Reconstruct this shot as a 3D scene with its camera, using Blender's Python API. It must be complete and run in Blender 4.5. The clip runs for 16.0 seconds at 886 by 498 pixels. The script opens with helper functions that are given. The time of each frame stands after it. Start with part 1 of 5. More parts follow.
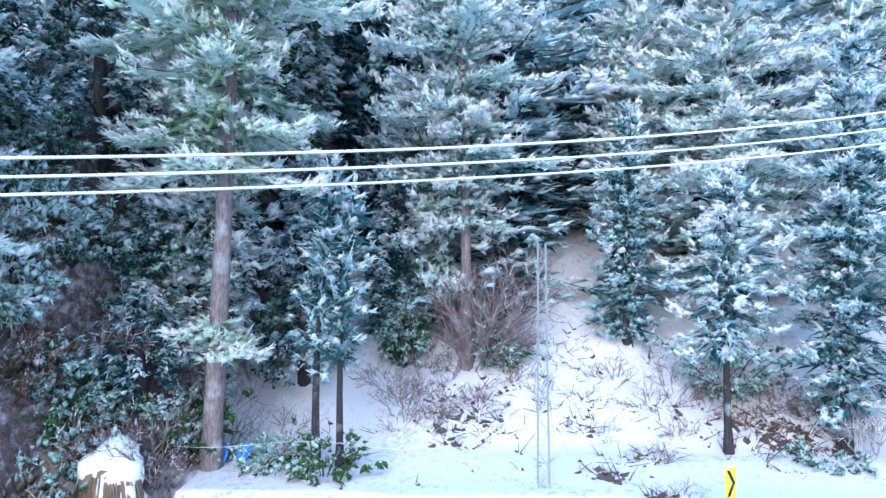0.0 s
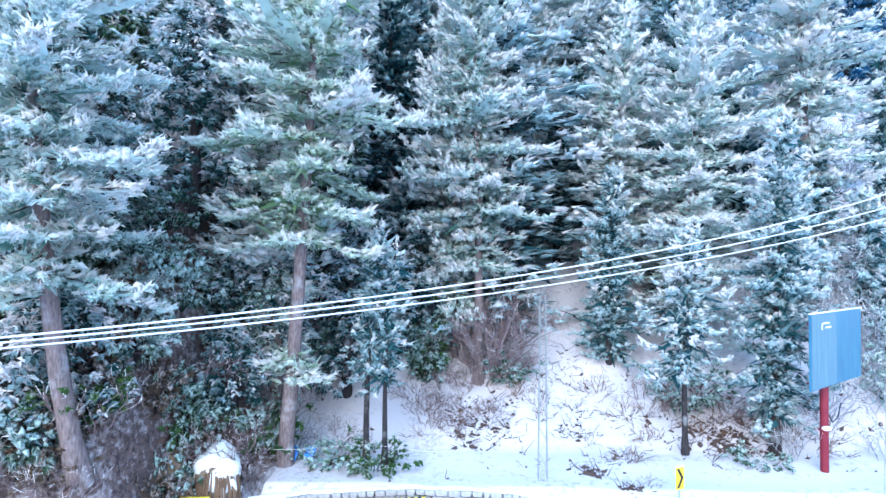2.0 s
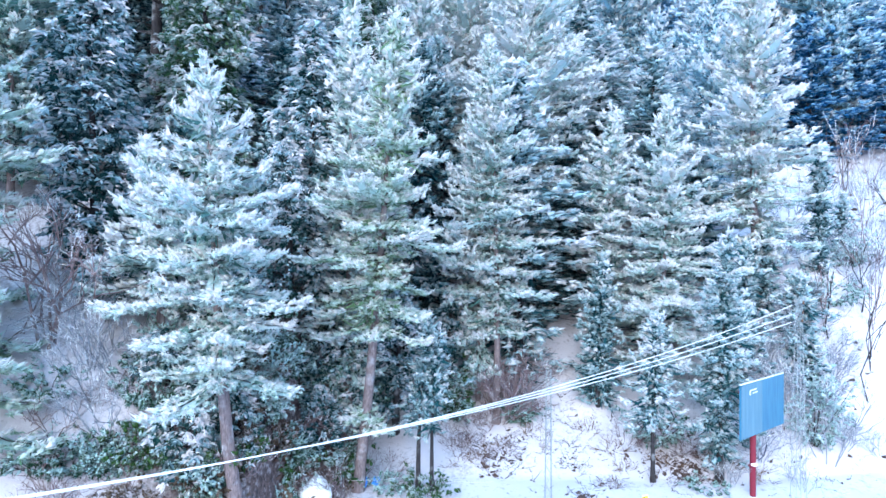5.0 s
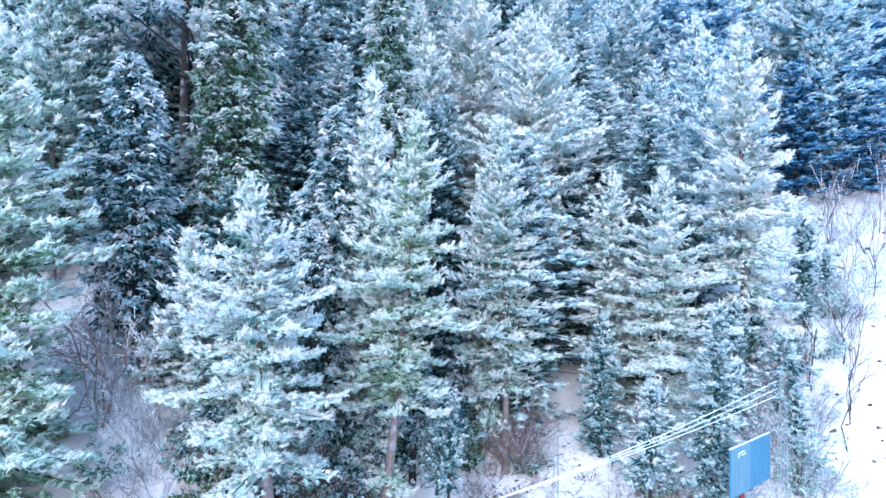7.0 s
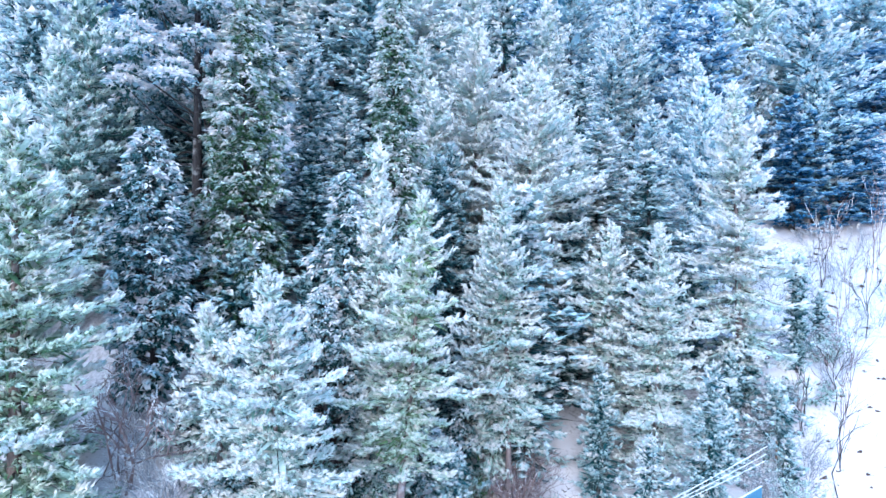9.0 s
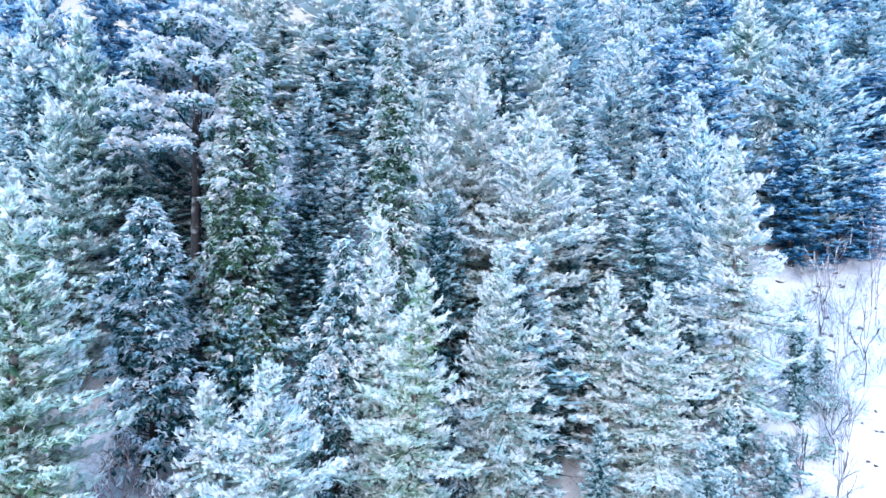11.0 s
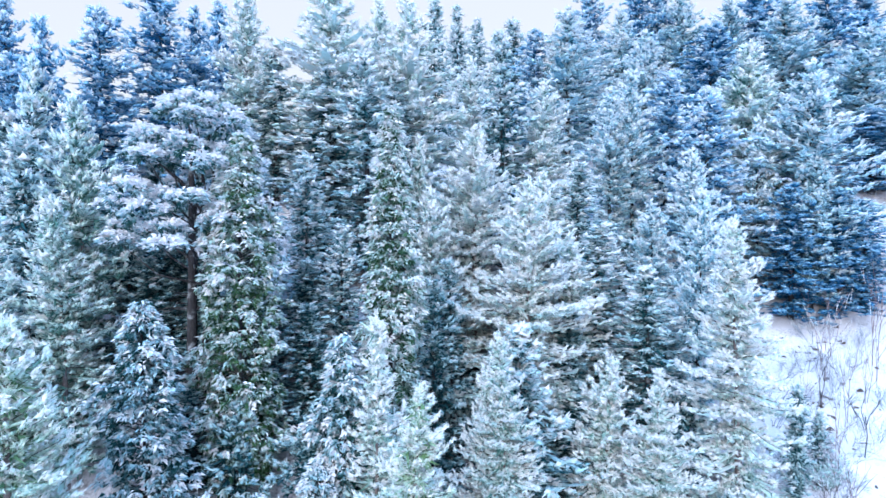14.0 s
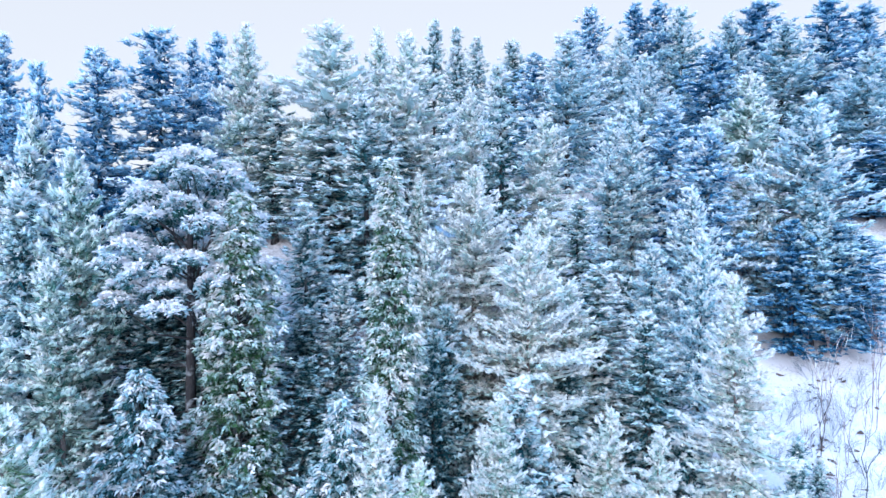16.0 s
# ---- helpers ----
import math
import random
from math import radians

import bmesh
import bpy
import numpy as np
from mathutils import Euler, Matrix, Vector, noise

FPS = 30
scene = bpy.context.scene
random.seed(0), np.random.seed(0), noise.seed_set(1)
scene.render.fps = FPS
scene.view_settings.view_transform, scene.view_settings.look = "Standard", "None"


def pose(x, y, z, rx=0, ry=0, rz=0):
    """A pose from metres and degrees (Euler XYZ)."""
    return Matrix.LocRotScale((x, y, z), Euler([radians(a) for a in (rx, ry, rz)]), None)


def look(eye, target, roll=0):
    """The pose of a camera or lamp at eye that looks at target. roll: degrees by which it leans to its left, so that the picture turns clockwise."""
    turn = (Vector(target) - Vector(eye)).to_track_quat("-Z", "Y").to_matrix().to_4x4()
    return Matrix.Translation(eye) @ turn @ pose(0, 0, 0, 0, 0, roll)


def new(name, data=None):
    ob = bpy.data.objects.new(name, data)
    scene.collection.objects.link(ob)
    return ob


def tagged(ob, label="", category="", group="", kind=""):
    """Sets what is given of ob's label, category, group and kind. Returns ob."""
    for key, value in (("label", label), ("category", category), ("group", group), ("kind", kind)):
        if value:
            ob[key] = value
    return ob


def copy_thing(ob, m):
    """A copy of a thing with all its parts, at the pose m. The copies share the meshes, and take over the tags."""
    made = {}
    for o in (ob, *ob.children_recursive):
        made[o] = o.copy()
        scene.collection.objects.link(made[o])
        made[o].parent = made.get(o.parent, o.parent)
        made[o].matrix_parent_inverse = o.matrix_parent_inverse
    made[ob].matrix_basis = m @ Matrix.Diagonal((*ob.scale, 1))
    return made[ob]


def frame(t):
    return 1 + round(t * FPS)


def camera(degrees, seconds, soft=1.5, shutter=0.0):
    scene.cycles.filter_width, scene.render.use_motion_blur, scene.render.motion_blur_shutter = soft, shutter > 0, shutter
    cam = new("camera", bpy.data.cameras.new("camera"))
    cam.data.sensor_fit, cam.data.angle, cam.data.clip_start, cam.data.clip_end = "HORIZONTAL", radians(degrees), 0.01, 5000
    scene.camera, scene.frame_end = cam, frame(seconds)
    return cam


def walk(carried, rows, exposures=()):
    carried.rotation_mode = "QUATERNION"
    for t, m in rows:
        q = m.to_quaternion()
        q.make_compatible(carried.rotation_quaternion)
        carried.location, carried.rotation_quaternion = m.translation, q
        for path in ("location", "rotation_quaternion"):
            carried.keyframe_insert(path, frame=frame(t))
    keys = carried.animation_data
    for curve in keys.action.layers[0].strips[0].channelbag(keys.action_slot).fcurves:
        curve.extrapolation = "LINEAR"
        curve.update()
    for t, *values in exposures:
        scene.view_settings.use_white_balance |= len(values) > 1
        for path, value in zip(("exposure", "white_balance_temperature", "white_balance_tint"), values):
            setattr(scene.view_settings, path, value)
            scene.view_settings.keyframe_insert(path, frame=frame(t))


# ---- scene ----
cam = camera(74.0, 16.0, soft=1.5)
PATH = [
    (0, (0.578, 3.756, 5.666), (0.457, 5.751, 5.726), -0.2),
    (0.5, (0.325, 2.477, 6.257), (0.213, 4.474, 6.304), 0.0),
    (1, (0.117, 1.059, 6.813), (0.01, 3.056, 6.853), 0.1),
    (1.5, (-0.084, -0.504, 7.413), (-0.189, 1.492, 7.446), 0.0),
    (2, (-0.421, -2.156, 7.92), (-0.516, -0.158, 7.954), 0.2),
    (2.5, (-0.704, -3.832, 8.416), (-0.795, -1.835, 8.451), 0.3),
    (3, (-0.887, -5.641, 8.896), (-0.982, -3.643, 8.933), 0.4),
    (3.5, (-1.2, -7.403, 9.518), (-1.291, -5.406, 9.551), 0.4),
    (4, (-1.474, -8.989, 10.596), (-1.565, -6.991, 10.619), 0.3),
    (6.5, (-3.143, -13.977, 17.118), (-3.209, -11.978, 17.113), 0.2),
    (7, (-3.361, -14.623, 18.207), (-3.425, -12.624, 18.203), 0.1),
    (7.5, (-3.473, -15.169, 19.376), (-3.536, -13.17, 19.366), 0.0),
    (8, (-3.481, -15.626, 20.524), (-3.546, -13.627, 20.511), 0.0),
    (8.5, (-3.619, -15.918, 21.723), (-3.681, -13.919, 21.705), 0.0),
    (9, (-3.534, -16.229, 22.98), (-3.603, -14.23, 22.959), -0.1),
    (11.5, (-3.635, -16.068, 29.167), (-3.697, -14.069, 29.134), -0.2),
    (12, (-3.593, -15.965, 30.363), (-3.655, -13.967, 30.327), -0.2),
    (12.5, (-3.558, -15.847, 31.528), (-3.62, -13.849, 31.49), -0.3),
    (13, (-3.531, -15.745, 32.708), (-3.593, -13.747, 32.669), -0.3),
    (13.5, (-3.499, -15.695, 33.898), (-3.561, -13.696, 33.858), -0.3),
    (14, (-3.481, -15.646, 35.09), (-3.543, -13.647, 35.05), -0.3),
    (14.5, (-3.474, -15.566, 36.258), (-3.535, -13.568, 36.218), -0.3),
    (15, (-3.491, -15.51, 37.372), (-3.551, -13.512, 37.333), -0.3),
    (15.5, (-3.472, -15.46, 38.476), (-3.533, -13.462, 38.437), -0.3),
    (16, (-3.478, -15.39, 39.638), (-3.538, -13.391, 39.598), -0.3),
]
walk(cam, [(t, look(eye, target, roll)) for t, eye, target, roll in PATH], [(0, 0.19), (4, 0.16), (9, 0.11), (13, 0.06), (16, -0.04)])

import itertools

# ---- the light: one overcast winter sky with a wide, weak sun ----
SUN_UP, SUN_TURN = 30.0, 194.0
world = bpy.data.worlds.new("overcast_sky")
scene.world = world
world.use_nodes = True
wn, wl = world.node_tree.nodes, world.node_tree.links
wn.clear()
sky = wn.new("ShaderNodeTexSky")
sky.sky_type = "NISHITA"
sky.sun_disc = False
sky.sun_elevation, sky.sun_rotation = radians(SUN_UP), radians(SUN_TURN)
sky.dust_density = 2.0
sky_bg = wn.new("ShaderNodeBackground")
sky_bg.inputs["Strength"].default_value = 0.05
wl.new(sky.outputs[0], sky_bg.inputs["Color"])
cloud_bg = wn.new("ShaderNodeBackground")
up = wn.new("ShaderNodeTexCoord")
apart = wn.new("ShaderNodeSeparateXYZ")
wl.new(up.outputs["Generated"], apart.inputs[0])
fade = wn.new("ShaderNodeValToRGB")
fade.color_ramp.elements.new(0.5)
for spot, (pos, col) in zip(fade.color_ramp.elements, ((0.37, (0.35, 0.36, 0.385)), (0.47, (0.60, 0.90, 1.32)), (0.80, (0.26, 0.80, 1.64)))):
    spot.position, spot.color = pos, (*col, 1)
wl.new(apart.outputs["Z"], fade.inputs[0])
wl.new(fade.outputs[0], cloud_bg.inputs["Color"])
cloud_bg.inputs["Strength"].default_value = 2.1
both = wn.new("ShaderNodeAddShader")
wl.new(sky_bg.outputs[0], both.inputs[0])
wl.new(cloud_bg.outputs[0], both.inputs[1])
wout = wn.new("ShaderNodeOutputWorld")
wl.new(both.outputs[0], wout.inputs[0])

sun = new("sun", bpy.data.lights.new("sun", "SUN"))
sun.data.energy, sun.data.angle, sun.data.color = 3.45, radians(50), (0.895, 0.97, 1.055)
a, e = radians(SUN_TURN), radians(SUN_UP)
sun.matrix_world = look((0, 0, 80), (-math.sin(a) * math.cos(e), -math.cos(a) * math.cos(e), 80 - math.sin(e)))


# ---- materials ----
class Nodes:
    """A short hand for building one node material."""

    def __init__(self, name, rough=0.7, metal=0.0, spec=0.3):
        self.m = bpy.data.materials.new(name)
        self.m.use_nodes = True
        self.n, self.l = self.m.node_tree.nodes, self.m.node_tree.links
        self.b = self.n["Principled BSDF"]
        self.b.inputs["Roughness"].default_value = rough
        self.b.inputs["Metallic"].default_value = metal
        self.b.inputs["Specular IOR Level"].default_value = spec

    def put(self, socket, value):
        if isinstance(value, bpy.types.NodeSocket):
            self.l.new(value, socket)
        elif isinstance(value, tuple):
            socket.default_value = (*value, 1.0)[:4]
        else:
            socket.default_value = value

    def coords(self, kind="Object", scale=(1, 1, 1)):
        c, p = self.n.new("ShaderNodeTexCoord"), self.n.new("ShaderNodeMapping")
        self.l.new(c.outputs[kind], p.inputs[0])
        p.inputs["Scale"].default_value = scale
        return p.outputs[0]

    def place(self, scale=1.0):
        """World coordinates."""
        g, p = self.n.new("ShaderNodeNewGeometry"), self.n.new("ShaderNodeMapping")
        self.l.new(g.outputs["Position"], p.inputs[0])
        p.inputs["Scale"].default_value = (scale, scale, scale)
        return p.outputs[0]

    def noise(self, vector, scale, detail=4.0, rough=0.55):
        t = self.n.new("ShaderNodeTexNoise")
        self.l.new(vector, t.inputs["Vector"])
        for key, v in (("Scale", scale), ("Detail", detail), ("Roughness", rough)):
            t.inputs[key].default_value = v
        return t.outputs["Fac"]

    def ramp(self, fac, *stops):
        r = self.n.new("ShaderNodeValToRGB")
        self.put(r.inputs[0], fac)
        el = r.color_ramp.elements
        while len(el) < len(stops):
            el.new(0.5)
        for spot, (pos, col) in zip(el, stops):
            spot.position, spot.color = pos, (*col, 1.0) if isinstance(col, tuple) else (col, col, col, 1.0)
        return r.outputs[0]

    def mix(self, fac, one, two):
        x = self.n.new("ShaderNodeMix")
        x.data_type = "RGBA"
        self.put(x.inputs[0], fac)
        self.put(x.inputs[6], one)
        self.put(x.inputs[7], two)
        return x.outputs[2]

    def math(self, op, one, two=0.0, clamp=False):
        x = self.n.new("ShaderNodeMath")
        x.operation, x.use_clamp = op, clamp
        self.put(x.inputs[0], one)
        self.put(x.inputs[1], two)
        return x.outputs[0]

    def attribute(self, name):
        x = self.n.new("ShaderNodeAttribute")
        x.attribute_name = name
        return x.outputs["Fac"]

    def chance(self):
        return self.n.new("ShaderNodeObjectInfo").outputs["Random"]

    def tone(self):
        """How snowy this one tree is, from its object colour: 0.5 is usual, far lower puts shade into it."""
        info, split = self.n.new("ShaderNodeObjectInfo"), self.n.new("ShaderNodeSeparateColor")
        self.l.new(info.outputs["Color"], split.inputs[0])
        return split.outputs[0]

    def island(self):
        return self.n.new("ShaderNodeNewGeometry").outputs["Random Per Island"]

    def bump(self, height, strength=0.4, distance=0.02):
        x = self.n.new("ShaderNodeBump")
        x.inputs["Strength"].default_value, x.inputs["Distance"].default_value = strength, distance
        self.put(x.inputs["Height"], height)
        self.l.new(x.outputs[0], self.b.inputs["Normal"])

    def lets_light_through(self, colour, share):
        """Needles, leaves and thin snow pass part of the light on."""
        thin, both_ = self.n.new("ShaderNodeBsdfTranslucent"), self.n.new("ShaderNodeMixShader")
        self.put(thin.inputs["Color"], colour)
        both_.inputs[0].default_value = share
        self.l.new(self.b.outputs[0], both_.inputs[1])
        self.l.new(thin.outputs[0], both_.inputs[2])
        self.l.new(both_.outputs[0], self.n["Material Output"].inputs["Surface"])
        return self.done(colour)

    def done(self, colour):
        self.put(self.b.inputs["Base Color"], colour)
        return self.m


def snow_material(name, low, high):
    s = Nodes(name, rough=0.65, spec=0.25)
    at = s.place()
    s.bump(s.math("ADD", s.noise(at, 2.5), s.noise(at, 14.0)), 0.5, 0.05)
    return s.done(s.mix(s.noise(at, 0.8), low, high))


SNOW = snow_material("snow", (0.80, 0.83, 0.87), (0.90, 0.92, 0.94))


def foliage_material(name, dark, fresh, frost, amount):
    """Needles or leaves, from green through rimed to snow-covered where the snow lies."""
    s = Nodes(name, rough=0.75, spec=0.12)
    at = s.place()
    green = s.mix(s.noise(at, 0.4, 3.0), dark, fresh)
    green = s.mix(s.math("MULTIPLY", s.chance(), 0.5), green, tuple(0.6 * p + 0.2 * q for p, q in zip(dark, fresh)))
    fine = s.noise(at, 9.0, 4.0, 0.75)
    rime = s.math("ADD", s.attribute("rime"), s.math("MULTIPLY", s.math("SUBTRACT", s.noise(at, 0.6, 3.0), 0.5), 0.8))
    rime = s.math("ADD", rime, s.math("MULTIPLY", s.math("SUBTRACT", fine, 0.5), 0.9))
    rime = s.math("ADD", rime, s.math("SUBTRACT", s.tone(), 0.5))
    rime = s.math("ADD", rime, s.math("MULTIPLY", s.math("SUBTRACT", s.noise(at, 1.9, 3.0, 0.6), 0.5), 0.9))
    rime = s.math("ADD", rime, amount)
    pale = s.mix(s.ramp(rime, (0.02, 0.0), (0.46, 1.0)), green, tuple(0.84 * p + 0.16 * q for p, q in zip(frost, fresh)))
    s.bump(s.math("ADD", fine, s.math("MULTIPLY", s.noise(at, 22.0, 3.0), 0.5)), 0.8, 0.08)
    colour = s.mix(s.ramp(s.math("MULTIPLY", rime, 0.8), (0.52, 0.0), (0.88, 1.0)), pale, (0.75, 0.75, 0.785))
    return s.done(colour)


def rimed_material(name, dark, fresh, frost, white, shift):
    """Needles or leaves by their rime: green in the shade, frosted at the sides, white where the snow lies."""
    s = Nodes(name, rough=0.8, spec=0.1)
    at = s.place()
    green = s.mix(s.noise(at, 0.35, 3.0), dark, fresh)
    green = s.mix(s.math("MULTIPLY", s.chance(), 0.4), green, dark)
    fine = s.noise(at, 8.0, 4.0, 0.75)
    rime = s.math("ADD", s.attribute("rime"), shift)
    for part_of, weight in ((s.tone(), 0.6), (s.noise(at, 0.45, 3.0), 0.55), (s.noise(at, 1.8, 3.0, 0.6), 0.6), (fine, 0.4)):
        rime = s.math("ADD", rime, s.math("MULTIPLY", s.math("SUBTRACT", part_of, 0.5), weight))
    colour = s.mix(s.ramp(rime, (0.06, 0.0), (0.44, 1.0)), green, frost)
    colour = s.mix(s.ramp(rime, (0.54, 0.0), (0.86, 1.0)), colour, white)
    s.bump(s.math("ADD", fine, s.math("MULTIPLY", s.noise(at, 24.0, 3.0), 0.6)), 0.35, 0.05)
    return s.lets_light_through(colour, 0.18)


NEEDLES_PINE = rimed_material("pine_needles_rimed", (0.055, 0.17, 0.165), (0.15, 0.30, 0.24), (0.53, 0.68, 0.66), (0.79, 0.785, 0.785), 0.10)
NEEDLES_OLIVE = rimed_material("pine_needles_olive", (0.055, 0.16, 0.13), (0.21, 0.34, 0.14), (0.53, 0.67, 0.60), (0.79, 0.785, 0.775), 0.06)
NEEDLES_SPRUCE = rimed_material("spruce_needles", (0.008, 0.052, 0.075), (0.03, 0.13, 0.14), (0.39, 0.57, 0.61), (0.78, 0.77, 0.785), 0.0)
# the far hill's blue haze is put into these needle colours
NEEDLES_HAZE_BLUE = rimed_material("cedar_needles_haze_blue", (0.006, 0.085, 0.21), (0.025, 0.17, 0.32), (0.27, 0.53, 0.71), (0.73, 0.77, 0.81), -0.07)
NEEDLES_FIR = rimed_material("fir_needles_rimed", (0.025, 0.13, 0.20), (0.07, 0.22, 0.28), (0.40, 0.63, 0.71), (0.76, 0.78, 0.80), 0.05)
LEAVES_TREE = rimed_material("oak_leaves_rimed", (0.006, 0.036, 0.060), (0.025, 0.10, 0.07), (0.34, 0.51, 0.56), (0.81, 0.78, 0.80), 0.06)
LEAVES_IVY = rimed_material("ivy_leaves_rimed", (0.012, 0.06, 0.055), (0.10, 0.19, 0.06), (0.42, 0.56, 0.55), (0.81, 0.78, 0.785), 0.02)
LEAVES = foliage_material("oak_leaves", (0.012, 0.05, 0.04), (0.045, 0.13, 0.055), (0.50, 0.69, 0.69), -0.13)
LEAVES_GREEN = foliage_material("bush_leaves", (0.02, 0.07, 0.03), (0.08, 0.17, 0.04), (0.6, 0.7, 0.75), -0.35)


def bark_material(name, dark, light):
    s = Nodes(name, rough=0.9, spec=0.1)
    at = s.coords("Object", (3.0, 3.0, 0.5))
    n = s.noise(at, 5.0, 6.0, 0.65)
    s.bump(n, 0.8, 0.04)
    col = s.ramp(n, (0.3, dark), (0.7, light))
    return s.done(s.mix(s.ramp(s.noise(s.place(), 1.3, 3.0), (0.55, 0.0), (0.75, 0.55)), col, (0.55, 0.58, 0.62)))


LEAVES_OLIVE = foliage_material("olive_bramble_leaves", (0.07, 0.05, 0.04), (0.19, 0.13, 0.085), (0.52, 0.48, 0.5), -0.26)


BARK_PINE = bark_material("pine_bark", (0.10, 0.08, 0.085), (0.33, 0.26, 0.26))
BARK_DARK = bark_material("dark_bark", (0.018, 0.018, 0.022), (0.062, 0.056, 0.060))
TWIGS = bark_material("bare_twigs", (0.12, 0.085, 0.09), (0.30, 0.225, 0.235))


RIMED_TWIGS = bark_material("grey_rimed_twigs", (0.16, 0.17, 0.20), (0.38, 0.40, 0.45))


def vinyl(name, one, two):
    s = Nodes(name, 0.45)
    n = s.noise(s.coords("Object", (2.6, 1.0, 0.22)), 1.6, 5.0, 0.6)
    return s.done(s.mix(s.ramp(n, (0.35, 0.0), (0.68, 1.0)), one, two))


def plain(name, one, two, scale=3.0, rough=0.6, metal=0.0, bump=0.15, spec=0.3):
    s = Nodes(name, rough, metal, spec)
    at = s.coords("Object")
    n = s.noise(at, scale, 5.0)
    s.bump(s.noise(at, scale * 6, 3.0), bump, 0.01)
    return s.done(s.mix(n, one, two))


STEEL = plain("galvanised_steel", (0.30, 0.34, 0.35), (0.46, 0.49, 0.50), 2.0, 0.45, 0.5)
RED_PAINT = plain("dark_red_paint", (0.16, 0.012, 0.03), (0.26, 0.03, 0.05), 3.0, 0.5)
BLUE_VINYL = vinyl("blue_vinyl", (0.03, 0.15, 0.26), (0.055, 0.21, 0.32))
PALE_VINYL = vinyl("pale_blue_vinyl", (0.075, 0.19, 0.27), (0.11, 0.25, 0.33))
WHITE_PAINT = plain("white_paint", (0.75, 0.77, 0.78), (0.84, 0.85, 0.85), 4.0, 0.5)
YELLOW_PAINT = plain("yellow_paint", (0.70, 0.50, 0.02), (0.82, 0.62, 0.06), 3.0, 0.5)
BLACK_PAINT = plain("blue_black_paint", (0.015, 0.02, 0.05), (0.03, 0.035, 0.08), 4.0, 0.5)
STONE = plain("grey_stone", (0.17, 0.17, 0.18), (0.56, 0.56, 0.58), 2.5, 0.9, bump=0.6)
TAN_ROCK = plain("tan_rock", (0.11, 0.08, 0.06), (0.31, 0.235, 0.17), 3.5, 0.95, bump=0.8)
CONCRETE = plain("concrete", (0.38, 0.38, 0.38), (0.52, 0.52, 0.51), 4.0, 0.9, bump=0.3)
PORCELAIN = plain("brown_porcelain", (0.05, 0.025, 0.02), (0.09, 0.045, 0.03), 4.0, 0.25)
BLUE_CLOTH = plain("blue_plastic_sheet", (0.02, 0.16, 0.60), (0.05, 0.28, 0.75), 3.0, 0.4)
LITTER = plain("dead_leaves_and_twigs", (0.045, 0.03, 0.03), (0.13, 0.085, 0.075), 5.0, 0.95, bump=0.6)
BROWN_STEMS = plain("brown_stems", (0.13, 0.075, 0.05), (0.27, 0.17, 0.11), 5.0, 0.95, bump=0.3)


def ground_material():
    s = Nodes("snow_over_forest_floor", rough=0.75, spec=0.2)
    at = s.place()
    rough = s.math("ADD", s.math("MULTIPLY", s.noise(at, 0.5, 6.0, 0.65), 0.5), s.math("MULTIPLY", s.noise(at, 3.4, 6.0, 0.7), 0.75))
    bare = s.ramp(s.math("ADD", rough, s.attribute("soil")), (0.66, 0.0), (0.96, 1.0))
    # dark end kept blue-black, as it also stands for shade under the trees
    soil = s.mix(s.ramp(s.noise(at, 5.0, 8.0, 0.75), (0.35, 0.0), (0.65, 1.0)), (0.026, 0.023, 0.028), (0.165, 0.115, 0.11))
    white = s.mix(s.noise(at, 0.5), (0.595, 0.56, 0.60), (0.665, 0.625, 0.665))
    s.bump(s.math("ADD", s.noise(at, 1.2, 5.0), s.math("MULTIPLY", s.noise(at, 9.0), 0.4)), 0.6, 0.12)
    return s.done(s.mix(bare, white, soil))


GROUND = ground_material()


# ---- the ground: road shelf, bank, gully and hillside in one sheet ----
def smooth(lo, hi, v):
    u = np.clip((np.asarray(v, float) - lo) / (hi - lo), 0, 1)
    return u * u * (3 - 2 * u)


def toe(x):
    """Where the hillside begins, as y over x."""
    x = np.asarray(x, float)
    return 25.6 + 2.5 * smooth(12, 26, x) - 4.2 * smooth(-8.5, -10.5, x) - 5.9 * smooth(-11.9, -13.0, x) - 4.4 * smooth(-14, -26, x)


def rise(x, y):
    """The lie of the land without its bumps."""
    x, y = np.asarray(x, float), np.asarray(y, float)
    d = y - toe(x)
    gully = np.interp(d, (0, 3, 8, 15, 25, 36, 54, 74, 104, 250), (-1.0, 0.4, 3.4, 8.5, 18, 30, 41, 50, 62, 104))
    right = np.interp(d, (0, 2, 5, 8.5, 15, 22, 33, 54, 74, 104, 250), (-0.8, 1.5, 6.5, 11.5, 14.5, 18.5, 25, 40, 50, 62, 118))
    left = np.interp(d, (0, 0.7, 2, 4, 7, 13, 24, 32, 48, 74, 104, 250), (-1.0, 0.6, 2.6, 5.6, 9.0, 13, 22, 30, 40, 47, 54, 60))
    wr, wl_ = smooth(10, 24, x), smooth(-9.0, -11.0, x)
    z = gully * (1 - wr - wl_) + right * wr + left * wl_
    shelf = -1.0 - 0.25 * smooth(0, -3.2, d) - 2.2 * smooth(21.6, 20.9, y)
    shelf_left = np.where(x < -9, -1.0 - 2.4 * smooth(0, -2.5, d), shelf)
    return np.where(d > 0, z, np.where(x < -9, shelf_left, shelf))


def height(x, y):
    """The ground's height."""
    z = float(rise(x, y))
    d = float(y - toe(x))
    k = 0.10 + 0.45 * float(smooth(0.5, 8, d))
    return z + k * noise.noise((x * 0.35, y * 0.35, 1.7)) + 0.16 * float(smooth(-1, 4, d)) * noise.noise((x * 1.1, y * 1.1, 5.2))


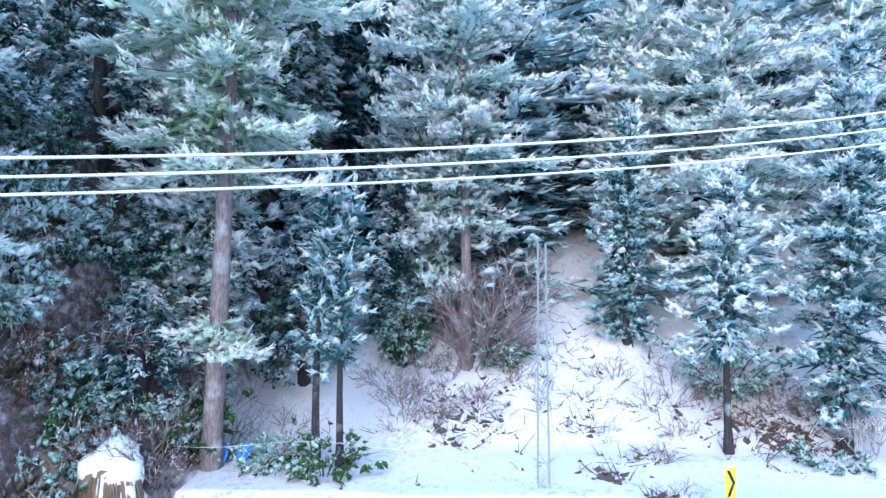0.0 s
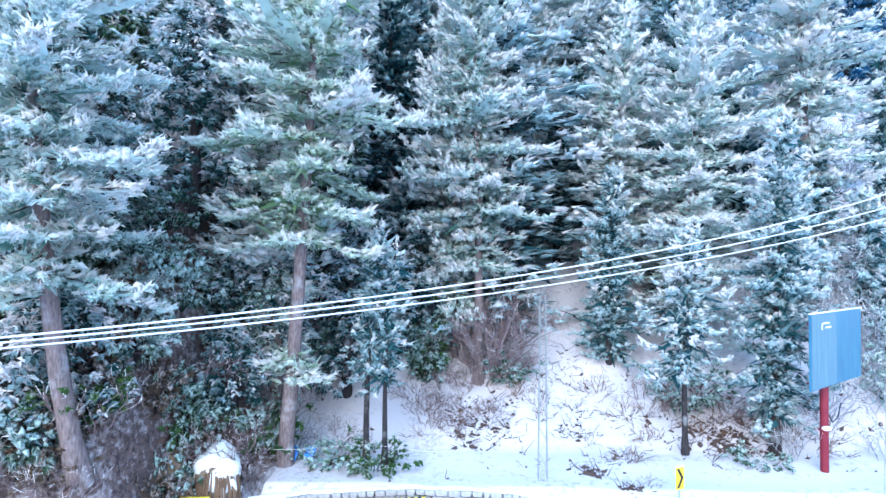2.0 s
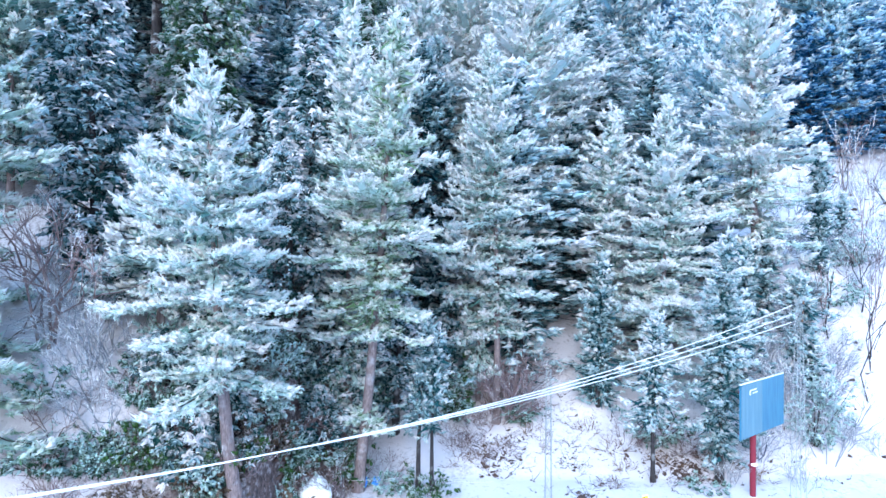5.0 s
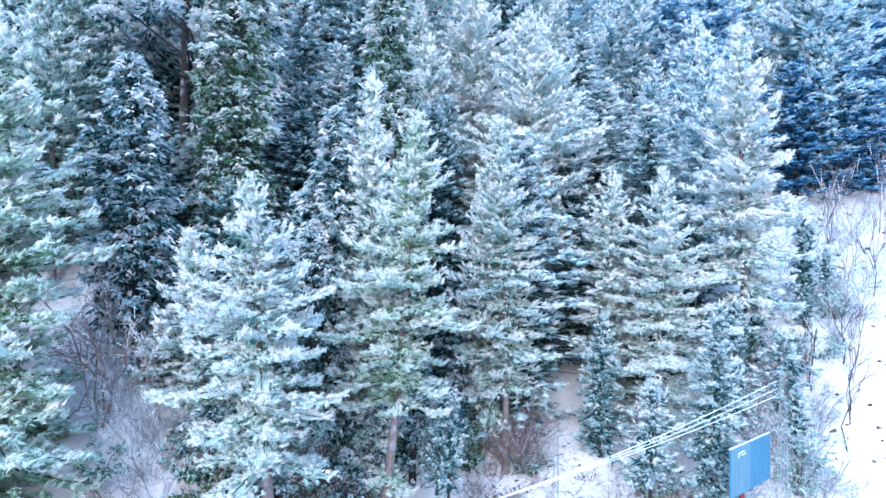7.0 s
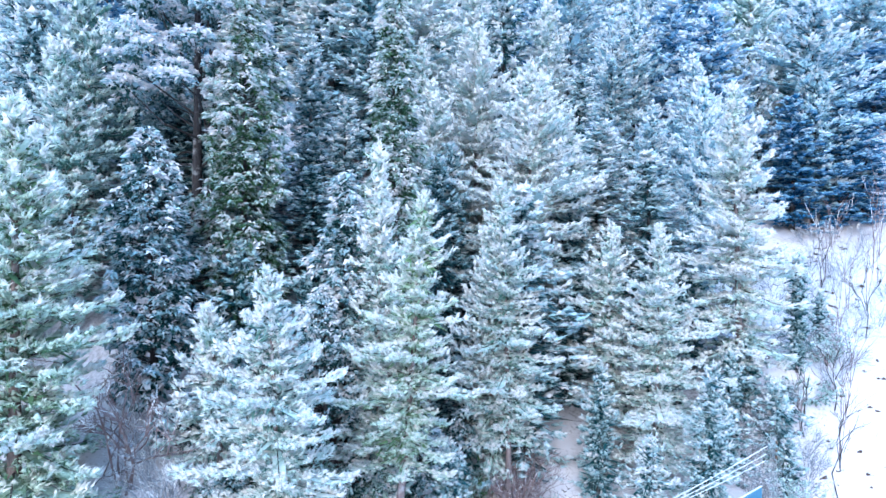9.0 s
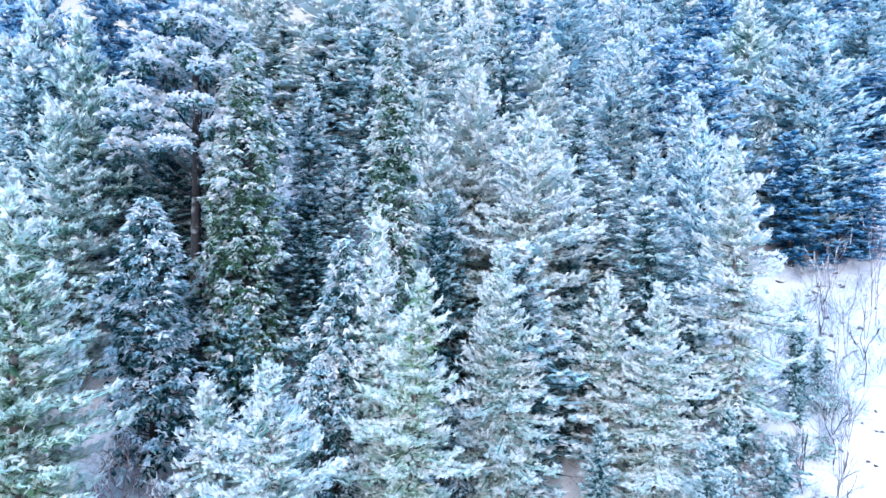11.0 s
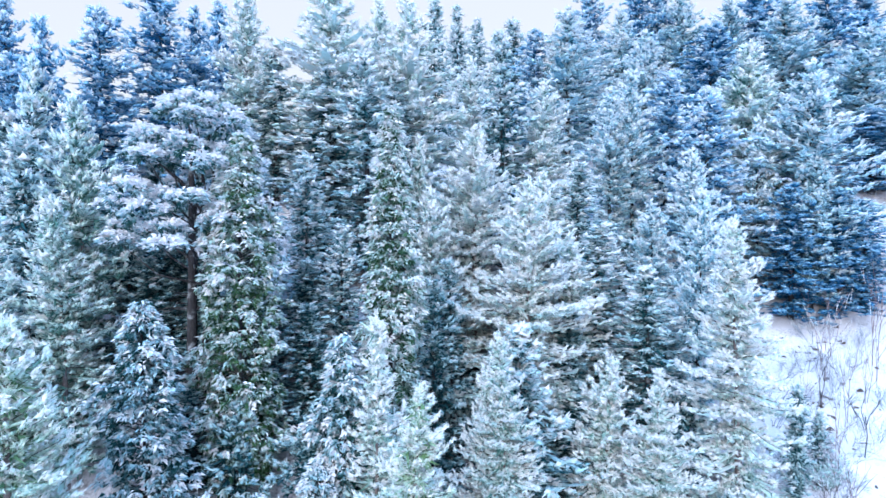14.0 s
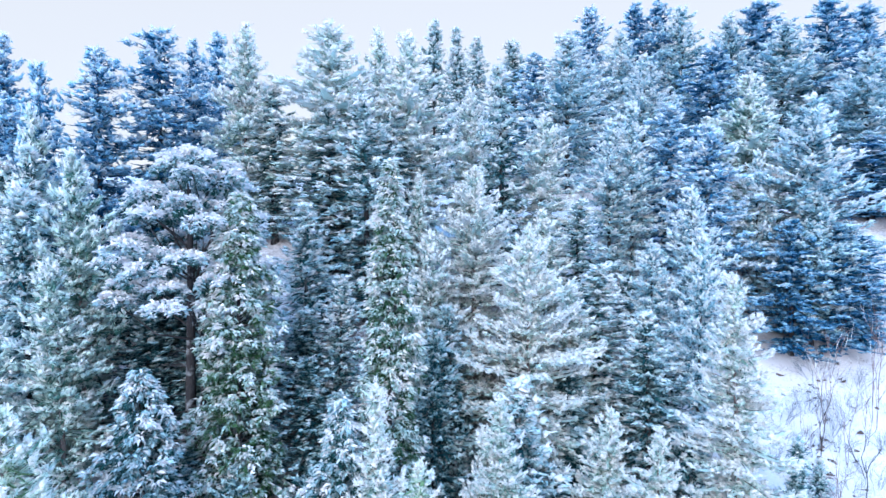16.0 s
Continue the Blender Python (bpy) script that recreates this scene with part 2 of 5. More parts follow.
def soil_and_shade(x, y):
    """How much leaf litter and earth show through the snow: much on the cut bank, some under the trees to put the
    wood's shade in.
    """
    d = float(y - toe(x))
    # earth of the bank, carried on uphill to put the hollow's shade in
    bank = 0.31 * float(smooth(-8.5, -10, x)) * float(smooth(-19.0, -15.8, x)) * float(smooth(-2.6, -1.0, d)) * (1 - 0.3 * float(smooth(9, 14, d)))
    # litter under the trees, dark to put the wood's shade into the ground
    wood = 0.09 * float(smooth(3, 12, d)) * (1 - float(smooth(20, 25, x)) * (1 - float(smooth(33, 40, d))))
    wood *= 1 - math.exp(-((x - 4.5) / 3.0) ** 2) * (1 - float(smooth(15, 20, d)))
    return max(bank, wood)


def link(name, verts, faces, material, parent=None, soft=False, rime=None):
    me = bpy.data.meshes.new(name)
    me.from_pydata([tuple(v) for v in verts] if not isinstance(verts, np.ndarray) else verts.tolist(), [], faces if not isinstance(faces, np.ndarray) else faces.tolist())
    me.materials.append(material)
    if soft:
        me.polygons.foreach_set("use_smooth", [True] * len(me.polygons))
    if rime is not None:
        me.attributes.new("rime", "FLOAT", "POINT").data.foreach_set("value", np.asarray(rime, np.float32))
    ob = new(name, me)
    ob.parent, ob.color = parent, (0.5, 0.5, 0.5, 1)
    return ob


def part(name, bm, material, parent, label="", soft=False):
    me = bpy.data.meshes.new(name)
    bmesh.ops.recalc_face_normals(bm, faces=bm.faces)
    bm.to_mesh(me)
    bm.free()
    me.materials.append(material)
    if soft:
        me.polygons.foreach_set("use_smooth", [True] * len(me.polygons))
    ob = new(name, me)
    ob.parent = parent
    return tagged(ob, label)


def thing(name, m, label, category, group="", kind=""):
    ob = new(name)
    ob.matrix_world = m
    return tagged(ob, label, category, group, kind)


def block(bm, size, at=(0, 0, 0), turn=0.0, bevel=0.0):
    """Adds one box to bm."""
    r = bmesh.ops.create_cube(bm, size=1.0, matrix=Matrix.Translation(at) @ Matrix.Rotation(turn, 4, "Z") @ Matrix.Diagonal((*size, 1)))
    if bevel:
        edges = list({e for v in r["verts"] for e in v.link_edges})
        bmesh.ops.bevel(bm, geom=edges, offset=bevel, segments=2, affect="EDGES", profile=0.6)
    return bm


def tube_arrays(path, radii, sides=6):
    """Vertices and faces of a tapered tube along a path."""
    path, n = np.asarray(path, float), len(path)
    verts, faces = [], []
    for i in range(n):
        d = path[min(i + 1, n - 1)] - path[max(i - 1, 0)]
        d = d / (np.linalg.norm(d) + 1e-9)
        u = np.cross(d, (0, 0, 1) if abs(d[2]) < 0.9 else (1, 0, 0))
        u /= np.linalg.norm(u) + 1e-9
        v = np.cross(d, u)
        for k in range(sides):
            c = 2 * math.pi * k / sides
            verts.append(path[i] + radii[i] * (math.cos(c) * u + math.sin(c) * v))
    for i in range(n - 1):
        for k in range(sides):
            j = (k + 1) % sides
            faces.append((i * sides + k, i * sides + j, (i + 1) * sides + j, (i + 1) * sides + k))
    faces.append(tuple(range((n - 1) * sides, n * sides)))
    return verts, faces


def gather(pieces):
    """Joins (verts, faces) pairs."""
    verts, faces = [], []
    for v, f in pieces:
        o = len(verts)
        verts.extend(v)
        faces.extend(tuple(i + o for i in face) for face in f)
    return verts, faces


def ground_sheet():
    xs = np.unique(np.r_[np.linspace(-900, -120, 14), np.linspace(-120, -40, 34), np.linspace(-40, 50, 151), np.linspace(50, 130, 34), np.linspace(130, 900, 14)])
    ys = np.unique(np.r_[np.linspace(-700, -40, 12), np.linspace(-40, 8, 24), np.linspace(8, 50, 106), np.linspace(50, 150, 60), np.linspace(150, 900, 14)])
    verts = [(x, y, height(x, y)) for y in ys for x in xs]
    w = len(xs)
    faces = [(j * w + i, j * w + i + 1, (j + 1) * w + i + 1, (j + 1) * w + i) for j in range(len(ys) - 1) for i in range(w - 1)]
    soil = [soil_and_shade(x, y) for y in ys for x in xs]
    sheet = link("ground", verts, faces, GROUND, soft=True)
    sheet.data.attributes.new("soil", "FLOAT", "POINT").data.foreach_set("value", soil)
    tagged(sheet, "snow-covered hillside with bare brown soil on its steep bank", "ground", kind="structure")


ground_sheet()


# ---- foliage ----
def unit(v):
    return v / (np.linalg.norm(v, axis=-1, keepdims=True) + 1e-9)


def blades(rng, at, way, count, length, width, spread, lift, rime, speck=0.2):
    """Clusters of slim pointed blades round each point: verts, faces, rime."""
    n = len(at)
    d = unit(way[:, None, :] + spread * rng.normal(size=(n, count, 3)) + np.array((0, 0, lift)))
    ln = length * rng.uniform(0.55, 1.15, (n, count, 1))
    side = unit(np.cross(d, rng.normal(size=(n, count, 3))))
    root = at[:, None, :] + 0.15 * length * rng.normal(size=(n, count, 3))
    tip = root + d * ln + np.array((0, 0, -0.12)) * ln
    w = width * rng.uniform(0.7, 1.2, (n, count, 1))
    v = np.stack([root + side * w, tip, root - side * w], axis=2).reshape(-1, 3)
    f = np.arange(len(v)).reshape(-1, 3)
    up = 0.35 + 0.40 * d[..., 2] + rng.uniform(-speck, speck, (n, count))
    r = np.clip(rime[:, None] + up, 0, 1)
    r = np.stack([r * 0.7, np.clip(r * 1.15, 0, 1), r * 0.7], axis=2).reshape(-1)
    return v, f, r


def tufts(rng, at, way, size, frost, n=4, lift=0.35, spread=0.55, slim=0.5):
    """Several small soft brushes of needles round each point, snowy above and green below: verts, faces, rime."""
    m = len(at)
    d = unit(way[:, None, :] + spread * rng.normal(size=(m, n, 3)) + np.array((0, 0, lift)))
    s = size[:, None, None] * rng.uniform(0.75, 1.3, (m, n, 1))
    mid = at[:, None, :] + size[:, None, None] * rng.normal(size=(m, n, 3)) * np.array((0.62, 0.62, 0.24))
    u = unit(np.cross(d, np.array((0.05, 0.08, 1.0)) + 0.3 * rng.normal(size=(m, n, 3))))
    w = np.cross(d, u)
    ring, tone = [], []
    turn = rng.uniform(0, 6.283, (m, n, 1))
    for k in range(3):
        c = turn + 2.0944 * k
        off = s * slim * rng.uniform(0.7, 1.25, (m, n, 1)) * (np.cos(c) * u + np.sin(c) * w)
        ring.append(mid + off)
        tone.append(0.48 + 0.34 * off[..., 2] / (slim * s[..., 0]))
    tip, root = mid + d * s * 0.98, mid - d * s * 0.60 - np.array((0, 0, 0.10)) * s
    tone += [0.56 + 0.14 * d[..., 2], np.full((m, n), 0.24)]
    v = np.stack(ring + [tip, root], axis=2)
    r = np.clip(np.stack(tone, axis=2) + frost[:, None, None] + rng.normal(0, 0.08, (m, n, 1)), 0, 1)
    f = np.array([(0, 1, 3), (1, 2, 3), (2, 0, 3), (1, 0, 4), (2, 1, 4), (0, 2, 4)])
    o = (np.arange(m * n) * 5)[:, None, None]
    return v.reshape(-1, 3), (f[None] + o).reshape(-1, 3), r.reshape(-1)


def merged(*sets):
    """Joins (verts, faces, rime) sets."""
    vs, fs, rs, o = [], [], [], 0
    for v, f, r in sets:
        vs.append(v)
        fs.append(f + o)
        rs.append(r)
        o += len(v)
    return np.concatenate(vs), np.concatenate(fs), np.concatenate(rs)


def trunk_path(rng, top, wobble=0.25, bend=(0.0, 0.0), power=2.0):
    zs = np.linspace(-0.8, top, 14)
    u = np.clip(zs / top, 0, 1)
    ph = rng.uniform(0, 6, 2)
    return np.stack([wobble * np.sin(3 * u + ph[0]) * u + bend[0] * u ** power, wobble * np.sin(3.4 * u + ph[1]) * u + bend[1] * u ** power, zs], axis=1)


def shoots(rng, at, way, long, wide, frost, hang, count=12):
    """Shoots of needles: a slim heart and a brush of narrow blades, white above and green beneath: verts, faces, rime."""
    n = len(at)
    d = unit(way)
    side = unit(np.cross(d, np.array((0.02, 0.03, 1.0))))
    up = np.cross(side, d)
    long_ = (long * rng.uniform(0.75, 1.3, n))[:, None]
    puff = rng.random(n) < 0.30
    wide_ = (wide * rng.uniform(0.6, 0.95, n) * np.where(puff, 1.55, 1.0))[:, None]
    frost = frost + np.where(puff, 0.14, -0.03)
    rows, tone = [at - 0.45 * long_ * d], [np.full(n, 0.42)]
    for across, rise_, t in ((0.9, -0.3, 0.52), (0.0, 0.7, 0.84), (-0.9, -0.3, 0.52)):
        rows.append(at + wide_ * (across * side + rise_ * up) + 0.25 * wide * rng.normal(size=(n, 3)))
        tone.append(np.full(n, t))
    rows.append(at + 0.50 * long_ * d + 0.10 * wide_ * up)
    tone.append(np.full(n, 0.68))
    v = np.stack(rows, axis=1).reshape(-1, 3)
    r = np.clip(np.stack(tone, axis=1) + frost[:, None], 0, 1.2).reshape(-1)
    f = np.array([(0, 2, 1), (0, 3, 2), (0, 1, 3), (4, 1, 2), (4, 2, 3), (4, 3, 1)])
    heart = v, (f[None] + (np.arange(n) * 5)[:, None, None]).reshape(-1, 3), r
    shape = (n, count, 1)
    lift = rng.uniform(-0.70 - hang, 0.75, shape)
    w = unit(0.85 * d[:, None, :] + side[:, None, :] * rng.uniform(-0.9, 0.9, shape) + np.array((0, 0, 1.0)) * lift)
    root = at[:, None, :] + d[:, None, :] * long_[:, None, :] * rng.uniform(-0.45, 0.40, shape) + 0.35 * wide * rng.normal(size=(n, count, 3)) * (1, 1, 0.6)
    ln = 0.66 * long * rng.uniform(0.6, 1.2, shape)
    face = 0.7 * up[:, None, :] + 0.7 * d[:, None, :] * (1, 1, 0) + 0.55 * rng.normal(size=(n, count, 3))
    across = unit(np.cross(w, face)) * (0.25 if count > 9 else 0.31) * wide * rng.uniform(0.7, 1.3, shape)
    v = np.stack([root + across, root + w * ln, root - across], axis=2).reshape(-1, 3)
    r = np.clip(0.60 + 0.34 * w[..., 2] + frost[:, None] + rng.normal(0, 0.05, (n, count)), 0, 1.1)
    r = np.stack([r - 0.04, r + 0.06, r - 0.04], axis=2).reshape(-1)
    return merged(heart, (v, np.arange(len(v)).reshape(-1, 3), r))


# for each kind: rise of the lowest and of the topmost boughs, droop, boughs in a whorl, spread of a fan, length and width of a spray, hang
HABIT = {
    "pine": (-0.02, 0.85, 0.16, 6, 0.30, 0.52, 0.165, 0.15),
    "fir": (0.12, 0.80, 0.14, 6, 0.27, 0.56, 0.16, 0.10),
    "spruce": (-0.20, 0.62, 0.20, 7, 0.22, 0.46, 0.15, 0.55),
    "cedar": (-0.05, 0.60, 0.18, 7, 0.30, 0.46, 0.18, 0.35),
}


def conifer(kind, seed, tall, reach, bare, needles, bark, label, thick=0.28, step=0.95, cover=1.0, bend=(0.0, 0.0), snow=0.0, low=None, grain=1.0, tone=0.0, power=2.0, taper=0.50, skirt=0.76):
    """One conifer at the origin: trunk, limbs and a crown of layered, snow-laden boughs. bare: height of the clean trunk."""
    rng = np.random.default_rng(seed)
    el_low, el_top, droop, whorl, fan, long, wide, hang = HABIT[kind]
    long, wide = long * grain ** 0.6, wide * grain ** 0.9
    tree = thing({"pine": "pine_tree", "spruce": "spruce_tree", "cedar": "cedar_tree", "fir": "fir_tree"}[kind], Matrix(), label, "tree", "conifers on the hillside")
    way = trunk_path(rng, tall, 0.2, bend, power)
    radii = thick * (1.0 - 0.93 * np.clip(way[:, 2] / tall, 0, 1)) * np.where(way[:, 2] < 0.6, 1.35, 1.0)
    link("trunk", *tube_arrays(way, radii, 9), bark, tree, True)
    axis = lambda z: np.array([np.interp(z, way[:, 2], way[:, 0]), np.interp(z, way[:, 2], way[:, 1]), z])  # noqa: E731
    z0, levels = bare, []
    while z0 < tall - 0.5:
        levels.append((z0, 1.0))
        z0 += step * (1.0 - 0.45 * (z0 - bare) / (tall - bare))
    limbs, at, dirs, frost, inner, inner_way, sheet_v, sheet_r = [], [], [], [], [], [], [], []
    lean = rng.uniform(0, 6.283)
    for z0, scale in levels + ([(low, 0.55), (low + 0.5, 0.4)] if low else []):
        u = max(0.0, (z0 - bare) / (tall - bare))
        if kind in ("pine", "fir"):
            form = min(1.0, (1 - u) / taper) ** 0.78 * (skirt + (1 - skirt) * min(1, u / 0.2))
        else:
            form = min(1.0, (1 - u) / 0.58) ** (0.55 if kind == "cedar" else 0.72) * (0.88 + 0.12 * min(1, u / 0.1))
        boughs = whorl - (2 if u > 0.8 else 0)
        turn = rng.uniform(0, 6.3)
        for b in range(boughs):
            az = turn + 6.283 * b / boughs + rng.normal(0, 0.25)
            ln = max(0.40, reach * form * scale * rng.choice((0.50, 0.74, 0.88, 1.0, 1.14)) * rng.uniform(0.90, 1.08) * (1 + 0.08 * math.cos(az - lean + 5 * u)))
            el = el_low + (el_top - el_low) * u ** 1.5 + rng.normal(0, 0.10)
            out = np.array((math.cos(az), math.sin(az), 0.0))
            side = np.array((-out[1], out[0], 0.0))
            start = axis(min(z0 + rng.normal(0, (0.45 if kind == "cedar" else 0.27) * step * (1 - 0.5 * u)), tall - 0.3))
            sag = droop * rng.uniform(0.6, 1.5) * (1 - 0.6 * u)
            curve = lambda q: start + np.outer(q, out) * ln * math.cos(el) + np.outer(ln * (math.sin(el) * q - sag * 2.2 * q * q + sag * 1.5 * q ** 4), (0, 0, 1))  # noqa: E731
            spine = curve(np.array((0.0, 0.35, 0.7, 0.97)))
            limbs.append(tube_arrays(spine, (0.016 + 0.008 * ln) * np.array((1, 0.75, 0.5, 0.15)), 3))
            inner += list(curve(np.array((0.12, 0.34)))) if ln > 1.6 else [axis(min(z0, tall - 1.5))]
            inner_way += [out, out] if ln > 1.6 else [np.array((0.0, 0.0, 0.3)) + 0.1 * out]
            load = rng.normal(0.0, 0.10)
            stations = np.array((0.04, 0.28, 0.52, 0.76, 0.98))
            edge = fan * ln * 0.60 * stations ** 0.6 * (1.06 - stations) ** 0.55
            mid = curve(stations) - (0, 0, 0.07 * grain)
            rows_ = [mid + np.outer(edge * rng.uniform(0.65, 1.15, 5), k * side) - np.outer(0.12 * edge * abs(k) + 0.05 * rng.random(5), (0, 0, 1)) for k in (-1, 0, 1)]
            if kind == "pine" or b == 0:
                sheet_v.append(np.stack(rows_, axis=1).reshape(-1, 3))
                sheet_r.append(np.tile((0.46, 0.52, 0.46), 5) + load + 0.10 * (min(u, 0.9) - 0.5) + snow - 0.10)
            count = max(3, int(cover * 0.52 * fan * ln * (ln + 1.2) / (long * wide) + rng.random()))
            q = 0.08 + 0.94 * rng.random(count) ** (0.72 if ln > 1.2 else 0.9)
            half = fan * ln * 1.9 * np.maximum(q, 0.15) ** 0.6 * np.maximum(1.04 - q, 0.02) ** 0.55
            lat = rng.uniform(-1, 1, count) * half
            pads = max(1, int(ln / 0.85 + rng.random()))
            home = rng.integers(0, pads, count)
            pad_q = np.clip((np.arange(pads) + rng.uniform(0.35, 0.95, pads)) / pads, 0.2, 0.97)
            pad_lat = rng.uniform(-0.65, 0.65, pads) * np.interp(pad_q, (0, 0.5, 1), (0.5, 1.0, 0.35)) * fan * ln
            pad_size = rng.uniform(0.32, 0.60, pads) * min(1.0, 0.45 + 0.25 * ln) * (0.7 + 0.3 * grain)
            near = rng.random(count) < 0.5
            spot = rng.normal(0, 0.55, (count, 2))
            lump = np.where(near, np.exp(-(spot ** 2).sum(axis=1)), 0.0)
            q = np.where(near, np.clip(pad_q[home] + spot[:, 0] * 1.7 * pad_size[home] / ln, 0.03, 1.06), q)
            lat = np.where(near, pad_lat[home] + spot[:, 1] * pad_size[home], lat)
            q[0], lat[0] = 1.0, 0.0
            p = curve(q) + np.outer(lat, side)
            p[:, 2] += 0.40 * lump * pad_size[home] - 0.30 * lat * lat / ln + rng.normal(0, 0.06 * grain, count) - np.where(near, 0.0, 0.10 * grain)
            ahead = curve(q + 0.06) - curve(q - 0.06)
            w = unit(unit(ahead) + np.outer(np.where(near, 0.5 * spot[:, 1], 0.75 * lat / (half + 0.05)), side) + rng.normal(0, 0.30, (count, 3)) + np.array((0, 0, 0.22 + 0.3 * u)))
            at.append(p)
            dirs.append(w)
            # less rime inward and low: sheltered snow, and crown shade put into the colour
            frost.append(load + rng.normal(0, 0.08, pads)[home] + rng.normal(0, 0.04, count) + 0.26 * lump - np.where(near, 0.06, 0.16) + 0.20 * (np.minimum(q, 1) - 0.6) + 0.16 * (min(u, 0.9) - 0.5) + snow)
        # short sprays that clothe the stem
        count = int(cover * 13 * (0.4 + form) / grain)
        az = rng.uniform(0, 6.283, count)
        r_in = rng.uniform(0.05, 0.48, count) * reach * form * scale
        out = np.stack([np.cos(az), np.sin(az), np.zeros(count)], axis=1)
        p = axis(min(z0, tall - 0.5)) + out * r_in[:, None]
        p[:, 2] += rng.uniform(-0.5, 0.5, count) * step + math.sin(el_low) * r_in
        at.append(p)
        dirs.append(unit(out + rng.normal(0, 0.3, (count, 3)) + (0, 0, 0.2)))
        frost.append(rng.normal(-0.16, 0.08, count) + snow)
    top = axis(tall - 0.25)
    at.append(np.array([top, top - (0, 0, 0.35 * grain)]))
    dirs.append(np.array([(0.1, 0.0, 1.0), (0.0, 0.15, 1.0)]))
    frost.append(np.array((0.12 + snow, 0.1 + snow)))
    at, dirs, frost = np.concatenate(at), np.concatenate(dirs), np.concatenate(frost)
    tagged(link("branchwork", *gather(limbs), BARK_DARK, tree), kind="stuff")
    body = shoots(rng, at, dirs, long, wide, frost, hang, 12 if grain < 1.4 else 9)
    # unrimed blades near the stem: a dark core that paints the crown's inner shade
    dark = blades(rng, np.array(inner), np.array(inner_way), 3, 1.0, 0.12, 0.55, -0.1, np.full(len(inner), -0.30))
    cell = np.array([(0, 1, 4), (0, 4, 3), (1, 2, 5), (1, 5, 4)])
    cell = np.concatenate([cell + 3 * k for k in range(4)])
    sheets = np.concatenate(sheet_v), (cell[None] + (15 * np.arange(len(sheet_v)))[:, None, None]).reshape(-1, 3), np.concatenate(sheet_r)
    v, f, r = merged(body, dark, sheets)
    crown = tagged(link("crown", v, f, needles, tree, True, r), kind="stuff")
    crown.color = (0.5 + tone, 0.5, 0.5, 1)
    return tree


def clumps(rng, at, way, leaves, length, width, frost, size):
    """Leafy clumps, snowy on top: crown arrays."""
    v = blades(rng, at, way, leaves, length, width, 0.75, -0.15, frost, 0.55)
    core = tufts(rng, at - 0.10 * way, way, 1.25 * size * rng.uniform(0.6, 1.2, len(at)), frost, 3, 0.0, 0.7, 0.5)
    return merged(v, core)


def umbels(rng, at, way, leaves, length, width, frost, fall):
    """Rosettes of pointed leaves that droop from each point, snow on the upper ones, and a dark heart: verts, faces, rime."""
    n = len(at)
    c = rng.uniform(0, 6.283, (n, leaves, 1))
    ring = np.concatenate([np.cos(c), np.sin(c), np.zeros_like(c)], axis=2)
    d = unit(0.75 * way[:, None, :] + 0.9 * ring + np.array((0, 0, 1.0)) * rng.uniform(-fall - 0.4, 0.35 - 0.3 * fall, (n, leaves, 1)))
    ln = length * rng.uniform(0.6, 1.2, (n, leaves, 1))
    side = unit(np.cross(d, np.array((0, 0, 1.0)) + 0.4 * rng.normal(size=(n, leaves, 3)))) * width * rng.uniform(0.7, 1.3, (n, leaves, 1))
    root = at[:, None, :] + 0.22 * length * rng.normal(size=(n, leaves, 3))
    mid = root + 0.45 * ln * d + np.array((0, 0, 0.10)) * ln
    v = np.stack([root, mid + side, root + d * ln - np.array((0, 0, 0.18)) * ln, mid - side], axis=2).reshape(-1, 3)
    k = (np.arange(n * leaves) * 4)[:, None, None]
    f = (np.array([(0, 1, 2), (0, 2, 3)])[None] + k).reshape(-1, 3)
    r = np.clip(0.56 + 0.62 * d[..., 2] + frost[:, None] + rng.normal(0, 0.16, (n, leaves)), 0, 1.1)
    r = np.stack([r + 0.05, r, r - 0.12, r], axis=2).reshape(-1)
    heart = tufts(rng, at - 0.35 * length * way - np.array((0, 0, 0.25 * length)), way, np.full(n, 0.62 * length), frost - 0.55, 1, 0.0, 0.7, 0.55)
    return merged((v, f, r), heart)


